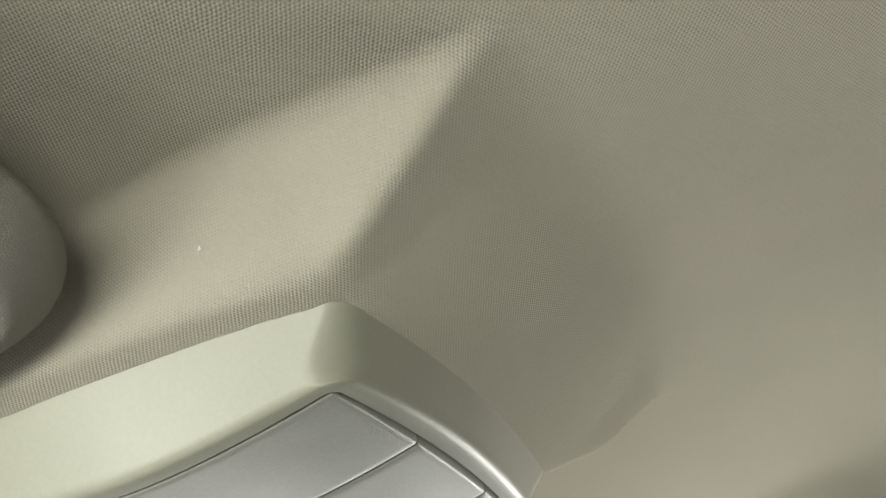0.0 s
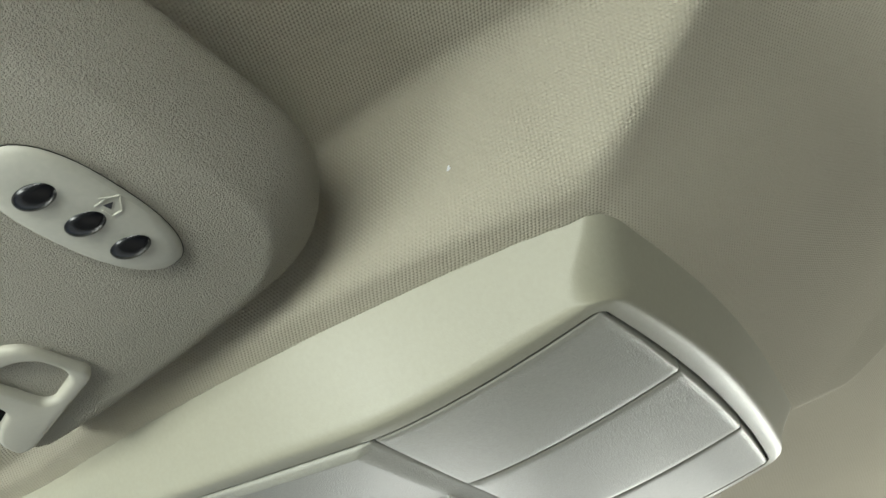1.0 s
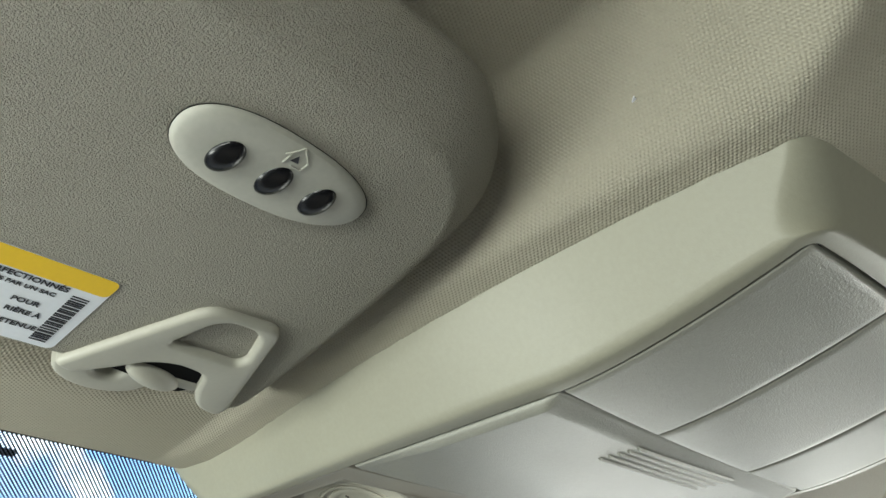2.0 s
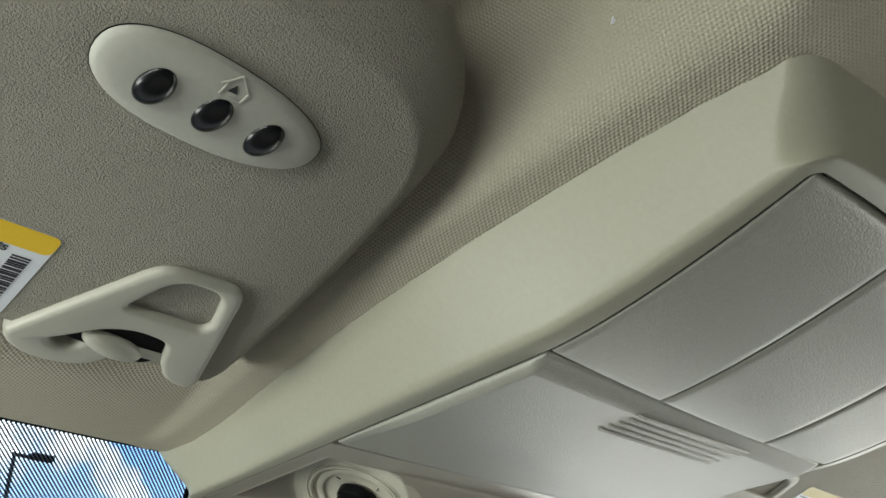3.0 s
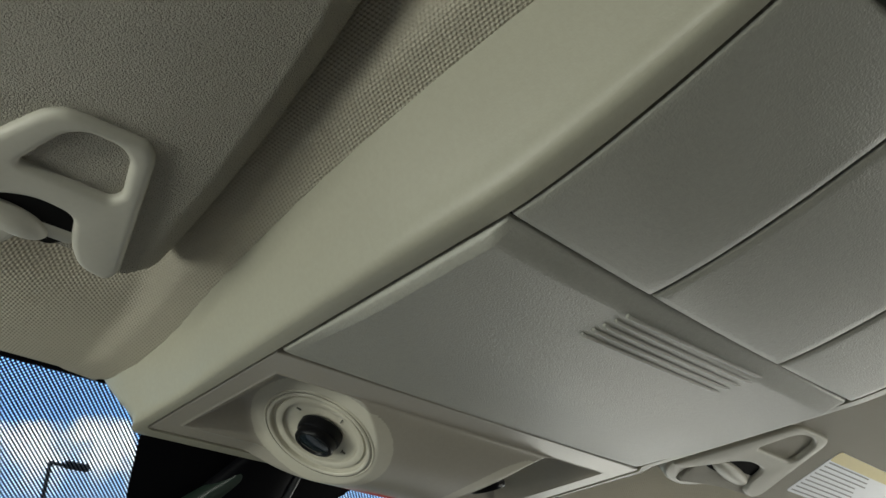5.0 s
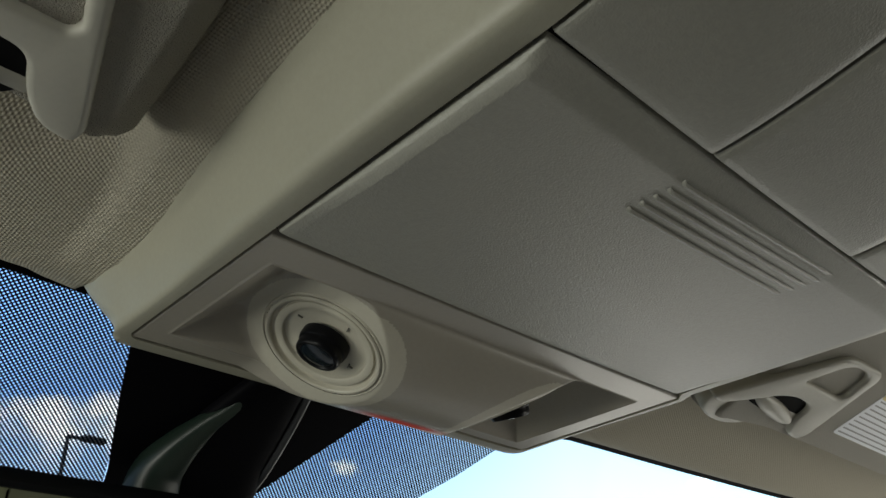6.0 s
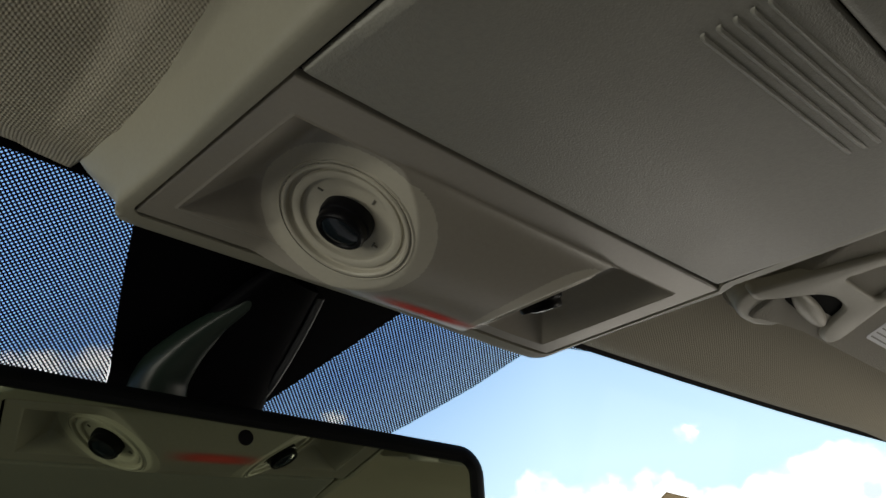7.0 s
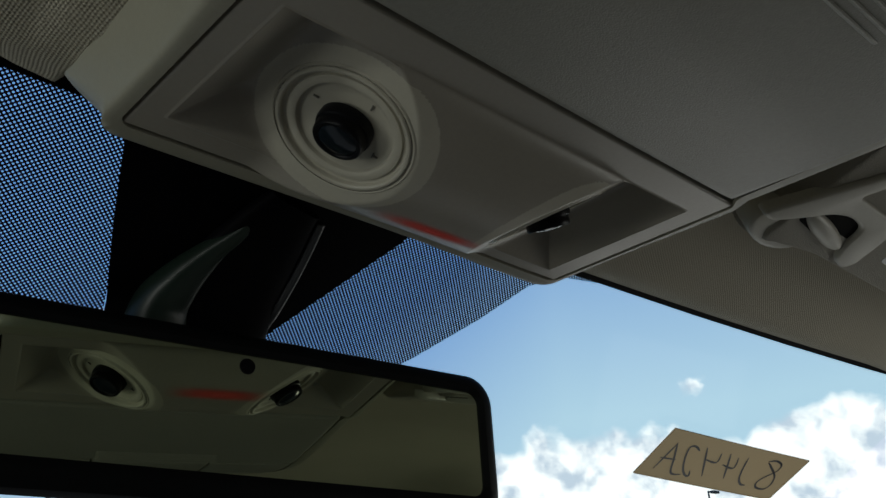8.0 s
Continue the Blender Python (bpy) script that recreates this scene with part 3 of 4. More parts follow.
def corners(pts, r, n=5):
    """An outline with its corners rounded off; rows of x, y and a radius factor."""
    out = []
    for i, (x, y, k) in enumerate(pts):
        p, a, b = Vector((x, y)), Vector(pts[i - 1][:2]), Vector(pts[(i + 1) % len(pts)][:2])
        la, lb = (a - p).length, (b - p).length
        d = min(r * k, la * 0.45, lb * 0.45)
        p0, p1 = p + (a - p) / la * d, p + (b - p) / lb * d
        for j in range(n + 1):
            t = j / n
            out.append(tuple(p0 * (1 - t) ** 2 + p * 2 * t * (1 - t) + p1 * t * t))
    return out


def ball(x, y, z, rx, ry, rz, turn=0.0):
    bm = bmesh.new()
    bmesh.ops.create_uvsphere(bm, u_segments=28, v_segments=16, radius=1)
    bm.transform(Matrix.Translation((x, y, z)) @ Matrix.Rotation(radians(turn), 4, "Z") @ Matrix.Diagonal((rx, ry, rz, 1)))
    return bm


def oval(cx, cy, rx, ry, n=28):
    return [(cx + rx * math.cos(2 * math.pi * k / n), cy + ry * math.sin(2 * math.pi * k / n)) for k in range(n)]


def visor_clip(owner, cx, label, kx=1.0, base=0.0, bw=1.0, pin=1.0, shear=0.0):
    outer = [(-0.0790, -0.0010, 0.6), (-0.0490, -0.0645, 1.2), (-0.0185, -0.0655, 1.0), (-0.0140, -0.0600, 0.5), (0.0030, -0.0010, 0.8), (0.0005, 0.0055, 1.0), (-0.0110, 0.0030, 1.2), (-0.0190, -0.0080, 0.8), (-0.0235, -0.0220, 0.8), (-0.0380, -0.0240, 1.2), (-0.0490, -0.0195, 1.2), (-0.0570, -0.0100, 0.8), (-0.0700, 0.0020, 0.6)]
    hole = [(-0.0490, -0.0362, 0.5), (-0.0425, -0.0555, 0.8), (-0.0370, -0.0598, 0.5), (-0.0265, -0.0600, 0.6), (-0.0208, -0.0560, 0.7), (-0.0155, -0.0395, 0.6), (-0.0180, -0.0358, 0.5)]
    o = [((x - 0.0008) * kx + cx - shear * (y + 0.02), y + 0.0016) for x, y in corners(outer, 0.0070)]
    h = [((x - 0.0008) * kx + cx - shear * (y + 0.02), y + 0.0016) for x, y in corners(hole, 0.0050)]
    clip = part("clip_frame", plate(o, 0.004, -0.0034, 0.0028, (h,), 5), CLIP, owner, label)
    part("pivot_pin", ball(cx - 0.0405 * kx, -0.0072, -0.0006, 0.0138 * kx * pin, 0.0060, 0.0048, 14 / pin), CLIP, clip)
    part("pin_bar", box(cx - 0.034 * kx, cx - 0.018 * kx, -0.0105, -0.0030, -0.0010, 0.0080, 0.002), CLIP, clip)
    part("clip_recess", plate([(cx + (x - 0.0008) * kx, y) for x, y in corners([(-0.0600, -0.0050, 0.5), (-0.0520, -0.0185, 1.0), (-0.0380, -0.0235, 1.0), (-0.0240, -0.0215, 0.8), (-0.0190, -0.0060, 0.8), (-0.0240, 0.0005, 0.5)], 0.006)], 0.0060, -0.0004), GAP, clip)
    part("clip_base", plate(oval(cx - 0.0555 * kx - base, 0.0050, 0.0215 * kx * bw, 0.0155), 0.018, 0.0022, 0.003, (oval(cx - 0.0545 * kx - base, 0.0035, 0.0062 * kx, 0.0052, 20),), 4), CLIP, clip)
    part("clip_socket", plate(oval(cx - 0.0545 * kx - base, 0.0035, 0.0075 * kx, 0.0062, 20), 0.013, 0.009), GAP, clip)
    return clip


def visor_body(owner, inner, outer, length, sgn, skew, ahead=0.0):
    """A padded board: rings from the lower face out round the rim to the upper face."""
    rings = []
    for inset_r, inset_i, z in ((0.060, 0.055, 0.0), (0.0275, 0.0135, 0.0001), (0.0255, 0.0118, 0.0003), (0.0235, 0.0104, 0.0010), (0.0135, 0.0062, 0.0046), (0.006, 0.0032, 0.0078), (0.0022, 0.0012, 0.0108), (0.0006, 0.0003, 0.0140), (0.0, 0.0, 0.0170), (0.0020, 0.001, 0.0215), (0.006, 0.004, 0.0280), (0.016, 0.012, 0.0330)):
        a, b = sorted((sgn * (inner + inset_i), sgn * (outer - inset_i)))
        ring = []
        r = max(0.052 - inset_r * 0.45, 0.010)
        rf = 0.008
        # rounded more at the rear than at the front edge
        fy = ahead - min(inset_r * 0.25, 0.004)
        pts = []
        for (px, py, rr, a0) in ((b, fy, rf, 0), (a, fy, rf, 90), (a, -length + inset_r, r, 180), (b, -length + inset_r, r, 270)):
            sx, sy = (-1 if px == b else 1), (-1 if py == fy else 1)
            arc = [(px + sx * rr + rr * math.cos(radians(a0 + 9 * k)), py + sy * rr + rr * math.sin(radians(a0 + 9 * k))) for k in range(11)]
            pts.append(arc)
        for i in range(4):
            ring += pts[i]
            p, q = pts[i][-1], pts[(i + 1) % 4][0]
            ring += [(p[0] + (q[0] - p[0]) * k / 12, p[1] + (q[1] - p[1]) * k / 12) for k in range(1, 12)]
        # the inboard edge runs slightly askew
        ring = [(x, y + 0.009 * (1 - step(inner + 0.012, inner + 0.03, abs(x))) * step(-0.03, -0.005, y)) for x, y in ring]
        rings.append([(x + (sgn * skew * (y / length) ** 2 if abs(x) < inner + 0.12 else 0), y, z) for x, y in ring])
    return part("body", loft(rings, True, (True, True)), VINYL, owner, "", sharp=55)


def label_text(body, x, y, size, parent, m, align="RIGHT"):
    cu = bpy.data.curves.new("words", "FONT")
    cu.body, cu.size, cu.align_x, cu.extrude, cu.offset = body, size, align, 0.00004, size * 0.028
    ob = new("words", cu)
    ob.data.materials.append(INK)
    ob.parent = parent
    ob.matrix_basis = m @ Matrix.Translation((x, y, 0.0008))
    return ob


driver_visor = thing("sun_visor", "greige vinyl sun visor folded up against the headliner with garage buttons", "sun visor", "sun visors", visor_matrix(0.156))
visor_body(driver_visor, 0.168, 0.58, 0.1985, -1, 0.0235)
visor_clip(driver_visor, -0.187, "light grey plastic visor clip with a window")

# garage-door button pod: oval, domed
POD_C = Vector((-0.2632, -0.1345, 0))


def pod_outline(k, n=48):
    out = []
    for i in range(n):
        a = 2 * math.pi * i / n
        c, s = math.cos(a), math.sin(a)
        ex = 0.0368 * math.copysign(abs(c) ** 0.82, c) * k
        ey = (0.0172 if s > 0 else 0.0156) * math.copysign(abs(s) ** 0.90, s) * (1 - 0.10 * c) * k
        out.append((POD_C.x + ex, POD_C.y + ey + 0.03 * ex))
    return out


rings = [[(x, y, z) for x, y in pod_outline(k)] for k, z in ((1.03, 0.002), (1.0, -0.0005), (0.98, -0.0014), (0.945, -0.0022), (0.82, -0.0029), (0.55, -0.0034), (0.25, -0.0036), (0.02, -0.0037))]
pod = part("button_pod", loft(rings), PODSHELL, driver_visor, "smooth pale oval button pod")
part("pod_gap", loft([[(x, y, z) for x, y in pod_outline(k)] for k, z in ((1.012, 0.0), (1.012, -0.0002), (1.0, -0.0003))]), GAP, pod)
for bx in (-0.0170, 0.0012, 0.0190):
    bm = bmesh.new()
    bmesh.ops.create_uvsphere(bm, u_segments=28, v_segments=14, radius=1)
    bm.transform(Matrix.Translation((POD_C.x + bx - 0.0012, POD_C.y + 0.0018, -0.0026)) @ Matrix.Rotation(radians(-84), 4, "Z") @ Matrix.Diagonal((0.0077, 0.0053, 0.0033, 1)))
    part("button", bm, RUBBER, pod, "black domed button")


def pod_z(x, y):
    """The pod's surface over a point of the visor."""
    k = math.hypot((x - POD_C.x) / 0.0368, (y - POD_C.y - 0.03 * (x - POD_C.x)) / 0.0160)
    rows = [(0.0, -0.0037), (0.25, -0.0036), (0.55, -0.0034), (0.82, -0.0029), (0.945, -0.0022), (1.0, -0.0005)]
    for (k1, z1), (k2, z2) in zip(rows, rows[1:]):
        if k <= k2:
            return z1 + (z2 - z1) * (k - k1) / (k2 - k1)
    return 0.0


def raised_line(pts, w, h):
    """A moulded line that follows the pod."""
    pts = [Vector(p) * 0.92 + Vector((POD_C.x, POD_C.y + 0.0016)) for p in pts]
    rows = []
    for i in range(len(pts) - 1):
        p, q = pts[i], pts[i + 1]
        n = Vector((p.y - q.y, q.x - p.x)).normalized() * w
        rows.append([])
        for k in range(7):
            c = p.lerp(q, k / 6)
            z = pod_z(c.x, c.y)
            rows[-1].append([(c.x + n.x, c.y + n.y, z + 0.0006), (c.x + n.x * 0.5, c.y + n.y * 0.5, z - h), (c.x - n.x * 0.5, c.y - n.y * 0.5, z - h), (c.x - n.x, c.y - n.y, z + 0.0006)])
    return rows


bars = bmesh.new()
for line in ([(-0.0034, -0.0089), (-0.0032, -0.0135)], [(-0.0049, -0.0125), (-0.0004, -0.0176), (0.0050, -0.0125)], [(0.0044, -0.0130), (0.0038, -0.0089), (-0.0003, -0.0092)]):
    for rings in raised_line(line, 0.00042, 0.00036):
        own = loft(rings, True, (True, True))
        me = bpy.data.meshes.new("tmp")
        own.to_mesh(me)
        own.free()
        bars.from_mesh(me)
        bpy.data.meshes.remove(me)
part("house_symbol", bars, PODSHELL, pod, "raised house outline")
arrow = [Vector(p) * 0.92 + Vector((POD_C.x, POD_C.y + 0.0016)) for p in ((-0.0018, -0.0111), (-0.0003, -0.0142), (0.0014, -0.0113))]
zs = [pod_z(p.x, p.y) for p in arrow]
part("arrow_symbol", loft([[(p.x, p.y, z + 0.0004) for p, z in zip(arrow, zs)], [(p.x, p.y, z - 0.0002) for p, z in zip(arrow, zs)]], True, (True, True)), INK, pod)

FLIP = Matrix.Rotation(math.pi, 4, "X")


def warning_label(owner, x0, x1, y0, y1, words, band):
    """A paper sticker on the visor's lower face; y0 its front edge, y1 its rear edge."""
    sticker = part("warning_label", plate([(x, y) for x, y in rounded(x0, x1, y1, y0, 0.003, 4, 2)], 0.0004, -0.0003), WHITE, owner, "white warning sticker with a yellow band")
    part("yellow_band", plate([(x, y) for x, y in rounded(x0 + 0.0001, x1 - 0.0001, y1 + 0.0001, y1 + 0.0105, 0.0028, 4, 2)], -0.0002, -0.00045), band, sticker)
    if words:
        for body, x, y, size in words:
            t = label_text(body, x, -y, size, sticker, FLIP @ Matrix.Translation((0, 0, -0.0003)))
    return sticker


lx1 = -0.2700
sticker = warning_label(driver_visor, lx1 - 0.13, lx1, -0.0050, -0.0560, [
    ("PERFECTIONN\u00c9S", lx1 - 0.0130, -0.0418, 0.0040), ("\u00c9S PAR UN SAC", lx1 - 0.0155, -0.0372, 0.0031), ("POUR", lx1 - 0.0170, -0.0285, 0.0038), ("RI\u00c8RE \u00c0", lx1 - 0.0135, -0.0220, 0.0038), ("RETENUE", lx1 - 0.0110, -0.0140, 0.0038)], YELLOW)
bars = bmesh.new()
rng = random.Random(4)
y = -0.0410
while y < -0.0085:
    w = rng.choice((0.0005, 0.0008, 0.0012))
    box(lx1 - 0.0105, lx1 - 0.0042, y, y + w, -0.0006, -0.0002, bm=bars)
    y += w + rng.choice((0.0006, 0.0010))
tagged(part("barcode", bars, INK, sticker), kind="stuff")
bars = bmesh.new()
for y, x in ((-0.0415, 0.056), (-0.0355, 0.050), (-0.0285, 0.036), (-0.0220, 0.040), (-0.0140, 0.038)):
    for k in range(4):
        box(lx1 - x - 0.017 * k - 0.015, lx1 - x - 0.017 * k, y - 0.0032, y, -0.0006, -0.0002, bm=bars)
part("print_bar", bars, INK, sticker)

passenger_visor = thing("sun_visor", "greige vinyl sun visor folded up on the passenger side", "sun visor", "sun visors", visor_matrix(0.35, 0.0110, 1.2195))
visor_body(passenger_visor, 0.196, 0.58, 0.19, 1, 0.016, 0.012)
visor_clip(passenger_visor, 0.2975, "light grey plastic visor clip with a window", 1.40, 0.004, 0.95, 1.45, 0.32)
sticker = warning_label(passenger_visor, 0.318, 0.440, -0.0085, -0.0575, None, PALE)
for k in range(9):
    bar = box(0.3215, 0.398 - 0.005 * (k % 3), -0.0120 - 0.0042 * k, -0.0110 - 0.0042 * k, -0.0006, -0.0002)
    part("print_bar", bar, GREYINK, sticker)


# ---- rear-view mirror ----
MN = Vector((math.sin(radians(-8.02)) * math.cos(radians(2.60)), -math.cos(radians(-8.02)) * math.cos(radians(2.60)), math.sin(radians(2.60)))).normalized()
MU = Vector((0, 0, 1)).cross(MN).normalized()
MV = MN.cross(MU)
MU, MV = (MU * math.cos(radians(-1.6)) + MV * math.sin(radians(-1.6))), (MV * math.cos(radians(-1.6)) - MU * math.sin(radians(-1.6)))
MO = Vector((-0.008, 0.205, 1.1255))
# local x to the car's right along the glass, y up, z out of the glass
mm = Matrix(((MU.x, MV.x, MN.x, MO.x), (MU.y, MV.y, MN.y, MO.y), (MU.z, MV.z, MN.z, MO.z), (0, 0, 0, 1)))
rear_mirror = thing("rearview_mirror", "black framed rear-view mirror hanging from the windshield", "mirror", m=mm)
GX0, GX1, GY0, GY1 = -0.145, 0.1445, -0.0295, 0.0325


def mring(grow, z, r):
    return [(x, y, z) for x, y in rounded(GX0 - grow, GX1 + grow, GY0 - grow * 1.35, GY1 + grow, r, 8, 8)]


part("housing", loft([mring(-0.001, -0.002, 0.007), mring(-0.0005, 0.0012, 0.0075), mring(0.002, 0.0030, 0.010), mring(0.006, 0.0028, 0.014), mring(0.0092, 0.0005, 0.017), mring(0.0105, -0.004, 0.018), mring(0.0095, -0.012, 0.017), mring(0.003, -0.026, 0.014), mring(-0.012, -0.034, 0.008)], True, (False, True)), SOFTBLACK, rear_mirror, "matt black mirror shell")
part("glass", plate([(x, y) for x, y in rounded(GX0, GX1, GY0, GY1, 0.0072, 8, 8)], -0.002, 0.0), MIRROR, rear_mirror, "dark self-dimming mirror glass")
bm = capped([(0.0042, 0.0001), (0.0040, 0.0006), (0.0034, 0.0007)], 24)
bm.transform(Matrix.Translation((-0.001, 0.0258, 0)))
part("sensor", bm, BLACK, rear_mirror, "small round light sensor")


def swept(path, widths, heights, n=20):
    """A body along a path, wide across the car, with softly squared sections."""
    rings = []
    for i, p in enumerate(path):
        p = Vector(p)
        d = (Vector(path[min(i + 1, len(path) - 1)]) - Vector(path[max(i - 1, 0)])).normalized()
        side = (Vector((1, 0, 0)) - d * d.x).normalized()
        up = side.cross(d)
        rings.append([p + side * widths[i] * math.copysign(abs(math.cos(t)) ** 0.7, math.cos(t)) + up * heights[i] * math.copysign(abs(math.sin(t)) ** 0.7, math.sin(t)) for t in (2 * math.pi * k / n for k in range(n))])
    return loft(rings, True, (True, True))


inv = mm.inverted()
bm = swept([(-0.008, 0.166, 1.2270), (-0.011, 0.180, 1.2190), (-0.013, 0.195, 1.2105), (-0.016, 0.212, 1.1980), (-0.021, 0.230, 1.1790), (-0.022, 0.238, 1.1500)], [0.016, 0.021, 0.026, 0.030, 0.036, 0.036], [0.005, 0.007, 0.009, 0.010, 0.010, 0.008], 28)
bm.transform(inv)
part("stalk", bm, CERAMIC, rear_mirror, "black mirror stalk")
line = [(-0.018, 0.170, 1.2250), (-0.027, 0.183, 1.2130), (-0.036, 0.198, 1.2040), (-0.044, 0.214, 1.1920), (-0.048, 0.228, 1.1780), (-0.048, 0.234, 1.1500)]
line = smooth_line(line, 5, False) + [line[-1]]
wide = [0.0034 + 0.0125 * step(0, 1, k / (len(line) - 1)) ** 1.3 for k in range(len(line))]
bm = swept(line, wide, [w * 0.85 for w in wide], 24)
bm.transform(inv)
part("wire_cover", bm, COVER, rear_mirror, "dark green-grey wiring cover")
line = [(0.010, 0.170, 1.2230), (0.012, 0.184, 1.2130), (0.013, 0.200, 1.2010), (0.012, 0.215, 1.1880), (0.010, 0.228, 1.1760), (0.008, 0.234, 1.1500)]
line = smooth_line(line, 4, False) + [line[-1]]
bm = swept(line, [0.0026] * len(line), [0.0026] * len(line), 14)
bm.transform(inv)
part("cable", bm, CABLE, rear_mirror, "thin glossy dark grey cable")


# ---- card stuck to the windshield ----
card = thing("handwritten_card", "brown cardboard strip with handwriting on the windshield", "card")
quad = ((0.4274, 0.1127), (0.668, 0.1257), (0.6638, 0.1865), (0.4254, 0.1696))


def on_card(u, v, lift):
    a, b, c, d = [Vector(q) for q in quad]
    p = a * (1 - u) * (1 - v) + b * u * (1 - v) + c * u * v + d * (1 - u) * v
    return on_glass(p.x, p.y, lift)


part("sheet", sheet(spaced(0, 1, 16), spaced(0, 1, 6), lambda u, v: on_card(u, v, 0.004), (0, -0.0006, -0.001)), CARD, card)
strokes = [
    ((0.085, 0.254), (0.142, 0.541), (0.205, 0.849), (0.270, 0.840)), ((0.088, 0.277), (0.087, 0.556), (0.084, 0.837)), ((0.066, 0.597), (0.162, 0.578)),
    ((0.250, 0.310), (0.203, 0.243), (0.176, 0.289), (0.203, 0.496), (0.251, 0.714), (0.297, 0.832), (0.324, 0.838), (0.302, 0.728)),
    ((0.275, 0.216), (0.339, 0.498), (0.406, 0.790)), ((0.326, 0.444), (0.411, 0.458), (0.390, 0.258)),
    ((0.448, 0.228), (0.502, 0.492), (0.553, 0.746)), ((0.461, 0.471), (0.549, 0.496), (0.518, 0.265)),
    ((0.580, 0.220), (0.617, 0.496), (0.658, 0.694), (0.701, 0.789), (0.735, 0.789)),
    ((0.733, 0.209), (0.781, 0.161), (0.841, 0.218), (0.853, 0.361), (0.817, 0.514), (0.794, 0.670), (0.823, 0.788), (0.888, 0.791), (0.906, 0.664), (0.875, 0.484), (0.802, 0.335), (0.739, 0.229)),
]
for stroke in strokes:
    line = [Vector(p) for p in smooth_line(stroke, 5, False) + [stroke[-1]]]
    bm = bmesh.new()
    rows = []
    for i, p in enumerate(line):
        d = line[min(i + 1, len(line) - 1)] - line[max(i - 1, 0)]
        d = Vector((d.x * 0.24, d.y * 0.06)).normalized()
        w = 0.00125 * min(1.0, 0.45 + i * 0.2, 0.45 + (len(line) - 1 - i) * 0.15)
        rows.append([bm.verts.new(on_card(p.x - e * d.y * w / 0.24, p.y + e * d.x * w / 0.06, 0.0046)) for e in (-1, 1)])
    for r1, r2 in zip(rows, rows[1:]):
        bm.faces.new((r1[0], r1[1], r2[1], r2[0]))
    part("pen_stroke", bm, INK, card, "dark pen stroke")


# ---- outside: sky backdrop with clouds, ground, street lamp ----
SKYMAT = bpy.data.materials.new("sky_with_clouds")
SKYMAT.use_nodes = True
st = SKYMAT.node_tree
st.nodes.remove(st.nodes["Principled BSDF"])
tc = st.nodes.new("ShaderNodeTexCoord")
sep = st.nodes.new("ShaderNodeSeparateXYZ")
st.links.new(tc.outputs["Object"], sep.inputs[0])


def sky_math(op, a, b=None):
    n = st.nodes.new("ShaderNodeMath")
    n.operation = op
    for i, v in enumerate((a, b)):
        if v is None:
            continue
        if isinstance(v, (int, float)):
            n.inputs[i].default_value = v
        else:
            st.links.new(v, n.inputs[i])
    return n.outputs[0]


def sky_range(value, a, b, c, d):
    n = st.nodes.new("ShaderNodeMapRange")
    for key, v in (("From Min", a), ("From Max", b), ("To Min", c), ("To Max", d)):
        n.inputs[key].default_value = v
    st.links.new(value, n.inputs["Value"])
    return n.outputs[0]


elev = sky_math("ARCSINE", sky_math("DIVIDE", sep.outputs["Z"], 300.0))
azim = sky_math("ARCTAN2", sep.outputs["X"], sep.outputs["Y"])
grad = st.nodes.new("ShaderNodeValToRGB")
grad.color_ramp.elements[0].color = (1.72, 2.40, 2.90, 1)
grad.color_ramp.elements[1].color = (0.60, 1.15, 2.35, 1)
deep = sky_math("ADD", elev, sky_range(azim, radians(38), radians(52), radians(9), 0.0))
st.links.new(sky_range(deep, radians(13), radians(28), 0, 1), grad.inputs[0])
tops = sky_range(azim, radians(23), radians(29), radians(20.6), radians(12))
cn = st.nodes.new("ShaderNodeTexNoise")
cn.inputs["Scale"].default_value, cn.inputs["Detail"].default_value, cn.inputs["Roughness"].default_value = 0.032, 9.0, 0.52
st.links.new(tc.outputs["Object"], cn.inputs["Vector"])
bias = sky_math("MULTIPLY", sky_math("SUBTRACT", tops, elev), 5.6)
cover = sky_range(sky_math("ADD", cn.outputs[0], bias), 0.50, 0.60, 0, 1)
# towards the driver the cloud floats free, with blue sky under it
base = sky_math("ADD", cn.outputs[0], sky_math("MULTIPLY", sky_math("SUBTRACT", elev, sky_range(azim, radians(23), radians(45), radians(17.2), radians(-4))), 5.6))
cover = sky_math("MULTIPLY", cover, sky_range(base, 0.44, 0.60, 0.1, 1))
cover = sky_math("MULTIPLY", cover, sky_range(azim, radians(24), radians(45), 0.78, 1))
# small puffs above the bank
cn3 = st.nodes.new("ShaderNodeTexNoise")
cn3.inputs["Scale"].default_value, cn3.inputs["Detail"].default_value = 0.5, 4.0
st.links.new(tc.outputs["Object"], cn3.inputs["Vector"])
for puff_azim, puff_elev, stretch, density in ((1.0560, 0.2490, 0.75, 0.85), (0.6407, 0.2892, 0.60, 0.80)):
    du = sky_math("MULTIPLY", sky_math("SUBTRACT", azim, puff_azim), stretch)
    dv = sky_math("SUBTRACT", elev, puff_elev)
    puff = sky_math("SQRT", sky_math("ADD", sky_math("MULTIPLY", du, du), sky_math("MULTIPLY", dv, dv)))
    puff = sky_math("ADD", puff, sky_math("MULTIPLY", cn3.outputs[0], 0.016))
    cover = sky_math("MAXIMUM", cover, sky_range(puff, 0.011, 0.020, density, 0.0))
shade = st.nodes.new("ShaderNodeMixRGB")
shade.inputs[1].default_value = (2.1, 2.4, 2.8, 1)
shade.inputs[2].default_value = (4.2, 4.2, 4.2, 1)
cn2 = st.nodes.new("ShaderNodeTexNoise")
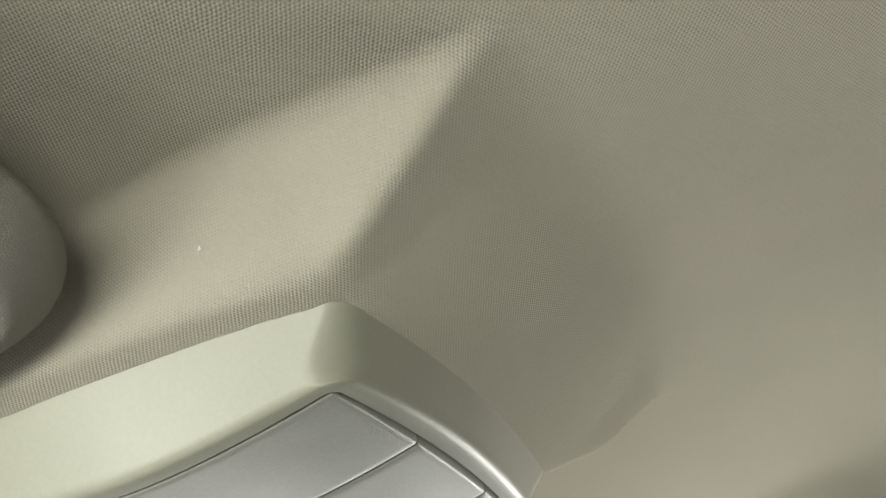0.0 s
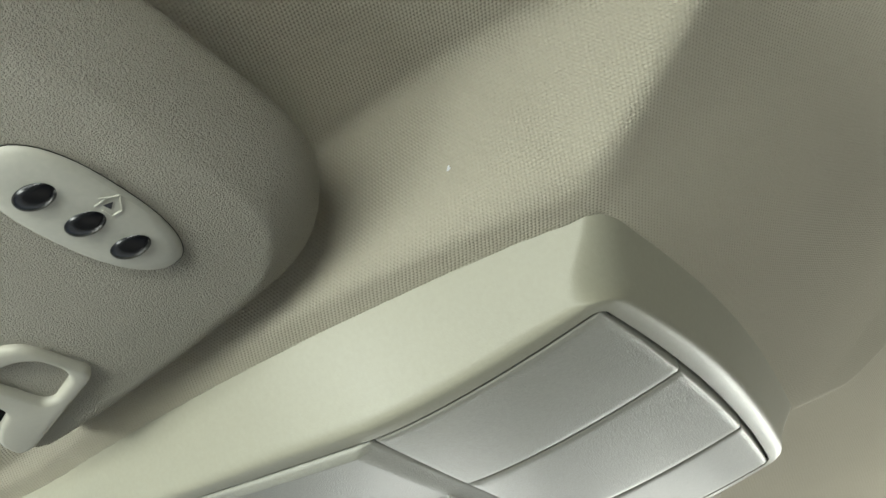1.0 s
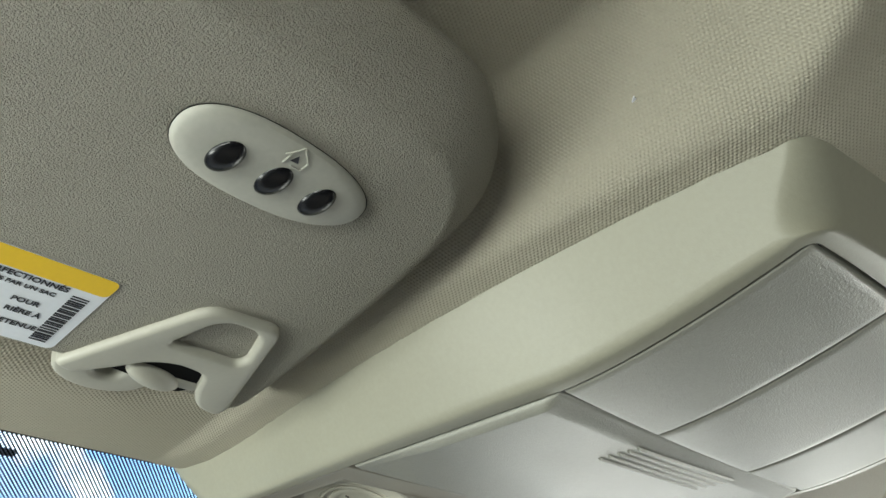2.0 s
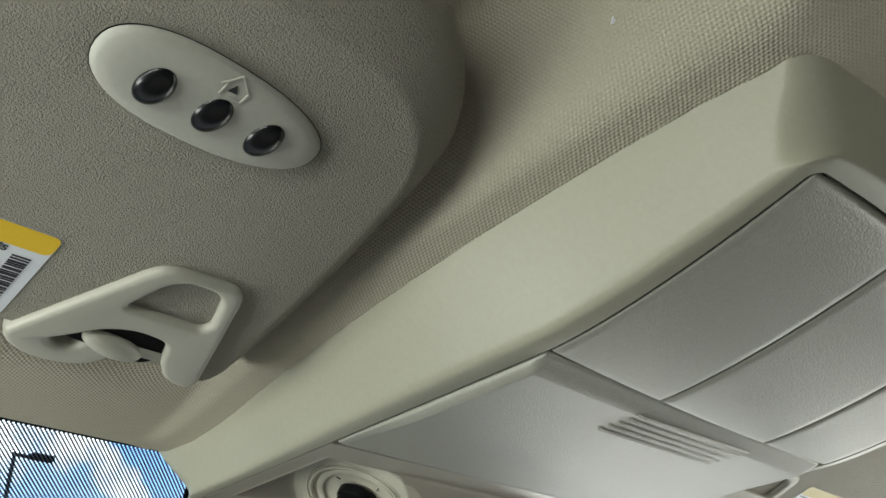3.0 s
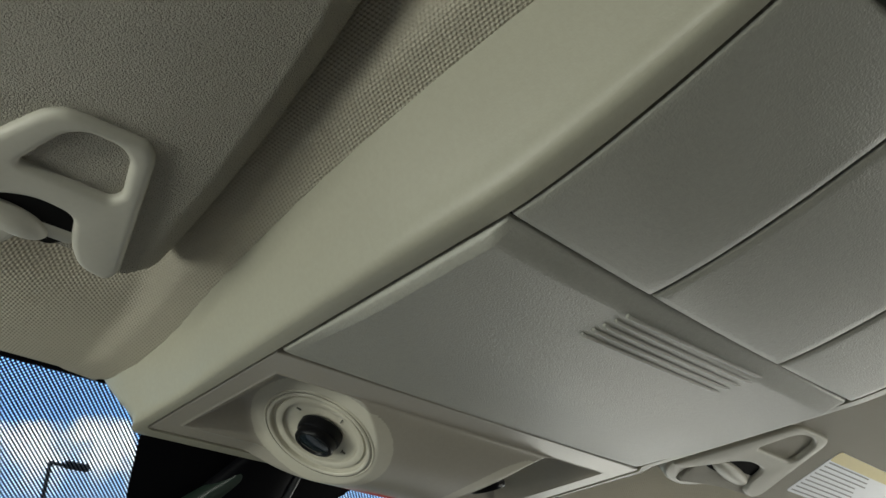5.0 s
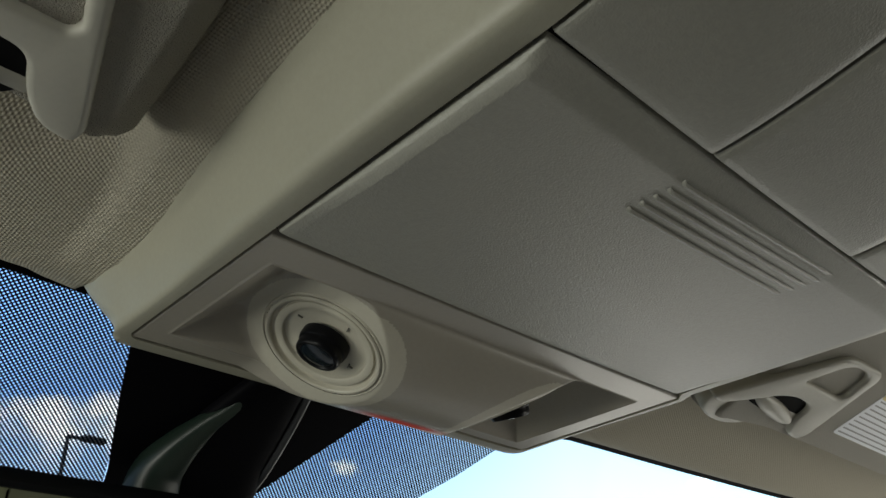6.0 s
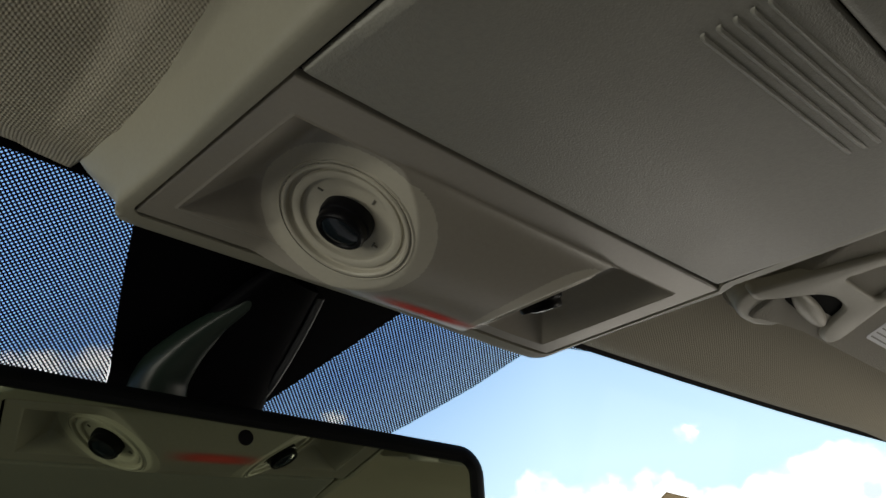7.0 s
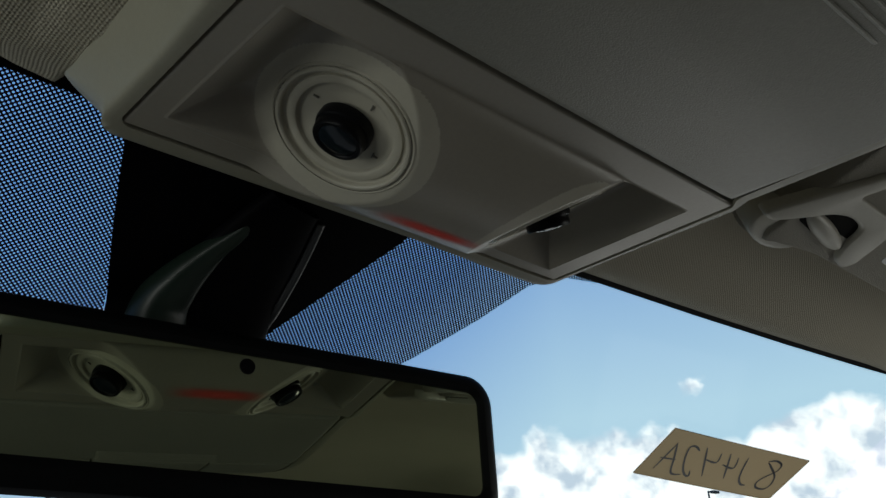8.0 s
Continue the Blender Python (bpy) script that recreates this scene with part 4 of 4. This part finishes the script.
cn2.inputs["Scale"].default_value, cn2.inputs["Detail"].default_value = 0.09, 6.0
st.links.new(tc.outputs["Object"], cn2.inputs["Vector"])
st.links.new(sky_range(cn2.outputs[0], 0.38, 0.52, 0, 1), shade.inputs[0])
cm = st.nodes.new("ShaderNodeMixRGB")
st.links.new(cover, cm.inputs[0])
st.links.new(grad.outputs[0], cm.inputs[1])
st.links.new(shade.outputs[0], cm.inputs[2])
em = st.nodes.new("ShaderNodeEmission")
em.inputs["Strength"].default_value = 1.1
st.links.new(cm.outputs[0], em.inputs["Color"])
st.links.new(em.outputs[0], st.nodes["Material Output"].inputs["Surface"])
bm = sheet(spaced(-100, 100, 40), spaced(-4, 42, 16), lambda a, e: (300 * math.sin(radians(a)) * math.cos(radians(e)), 300 * math.cos(radians(a)) * math.cos(radians(e)), 300 * math.sin(radians(e))))
tagged(part("backdrop", bm, SKYMAT), "blue sky with white cumulus clouds", "sky", kind="structure")
ASPHALT = plastic("asphalt", (0.06, 0.06, 0.06), 0.9, 3.0, 0.01, 0.2)
tagged(part("ground", sheet(spaced(-400, 400, 9), spaced(-400, 400, 9), lambda x, y: (x, y, -0.35)), ASPHALT), "grey asphalt ground outside", "ground", kind="structure")


STEEL = plastic("grey_painted_steel", (0.22, 0.22, 0.23), 0.5, 60, 0.001, 0.1)


def street_lamp(x, y, top, arm):
    lamp_post = thing("street_lamp", "tall grey steel street lamp beside the road", "street lamp", "street lamps", pose(x, y, -0.35))
    h = top + 0.35
    part("pole", capped([(0.10, 0), (0.10, 0.4), (0.075, 0.45), (0.055, h - 0.3), (0.05, h)], 14), STEEL, lamp_post)
    bm = box(0, arm, -0.04, 0.04, h - 0.09, h - 0.01, 0.02)
    part("arm", bm, STEEL, lamp_post)
    part("lamp_head", box(arm * 0.55, arm + 0.35, -0.14, 0.14, h - 0.10, h + 0.06, 0.04), STEEL, lamp_post)


street_lamp(7.80, 23.46, 8.95, 0.72)
street_lamp(45.0, 25.6, 7.9, 0.7)


# ---- lint on the headliner ----
for x, y, length, turn in ((-0.1755, -0.2040, 0.0042, 40),):
    z = headliner_z(x, y)
    bm = bmesh.new()
    for k in range(3):
        own = ball(0.0006 * k, 0.0004 * (k % 2), 0, length / 2 * (1 - 0.2 * k), 0.0004, 0.0004, turn + 25 * k)
        me = bpy.data.meshes.new("tmp")
        own.to_mesh(me)
        own.free()
        bm.from_mesh(me)
        bpy.data.meshes.remove(me)
    lint = part("lint_fleck", bm, WHITE, None, m=pose(x, y, z - 0.0005))
    tagged(lint, "tiny white lint fleck caught on the headliner", "lint")
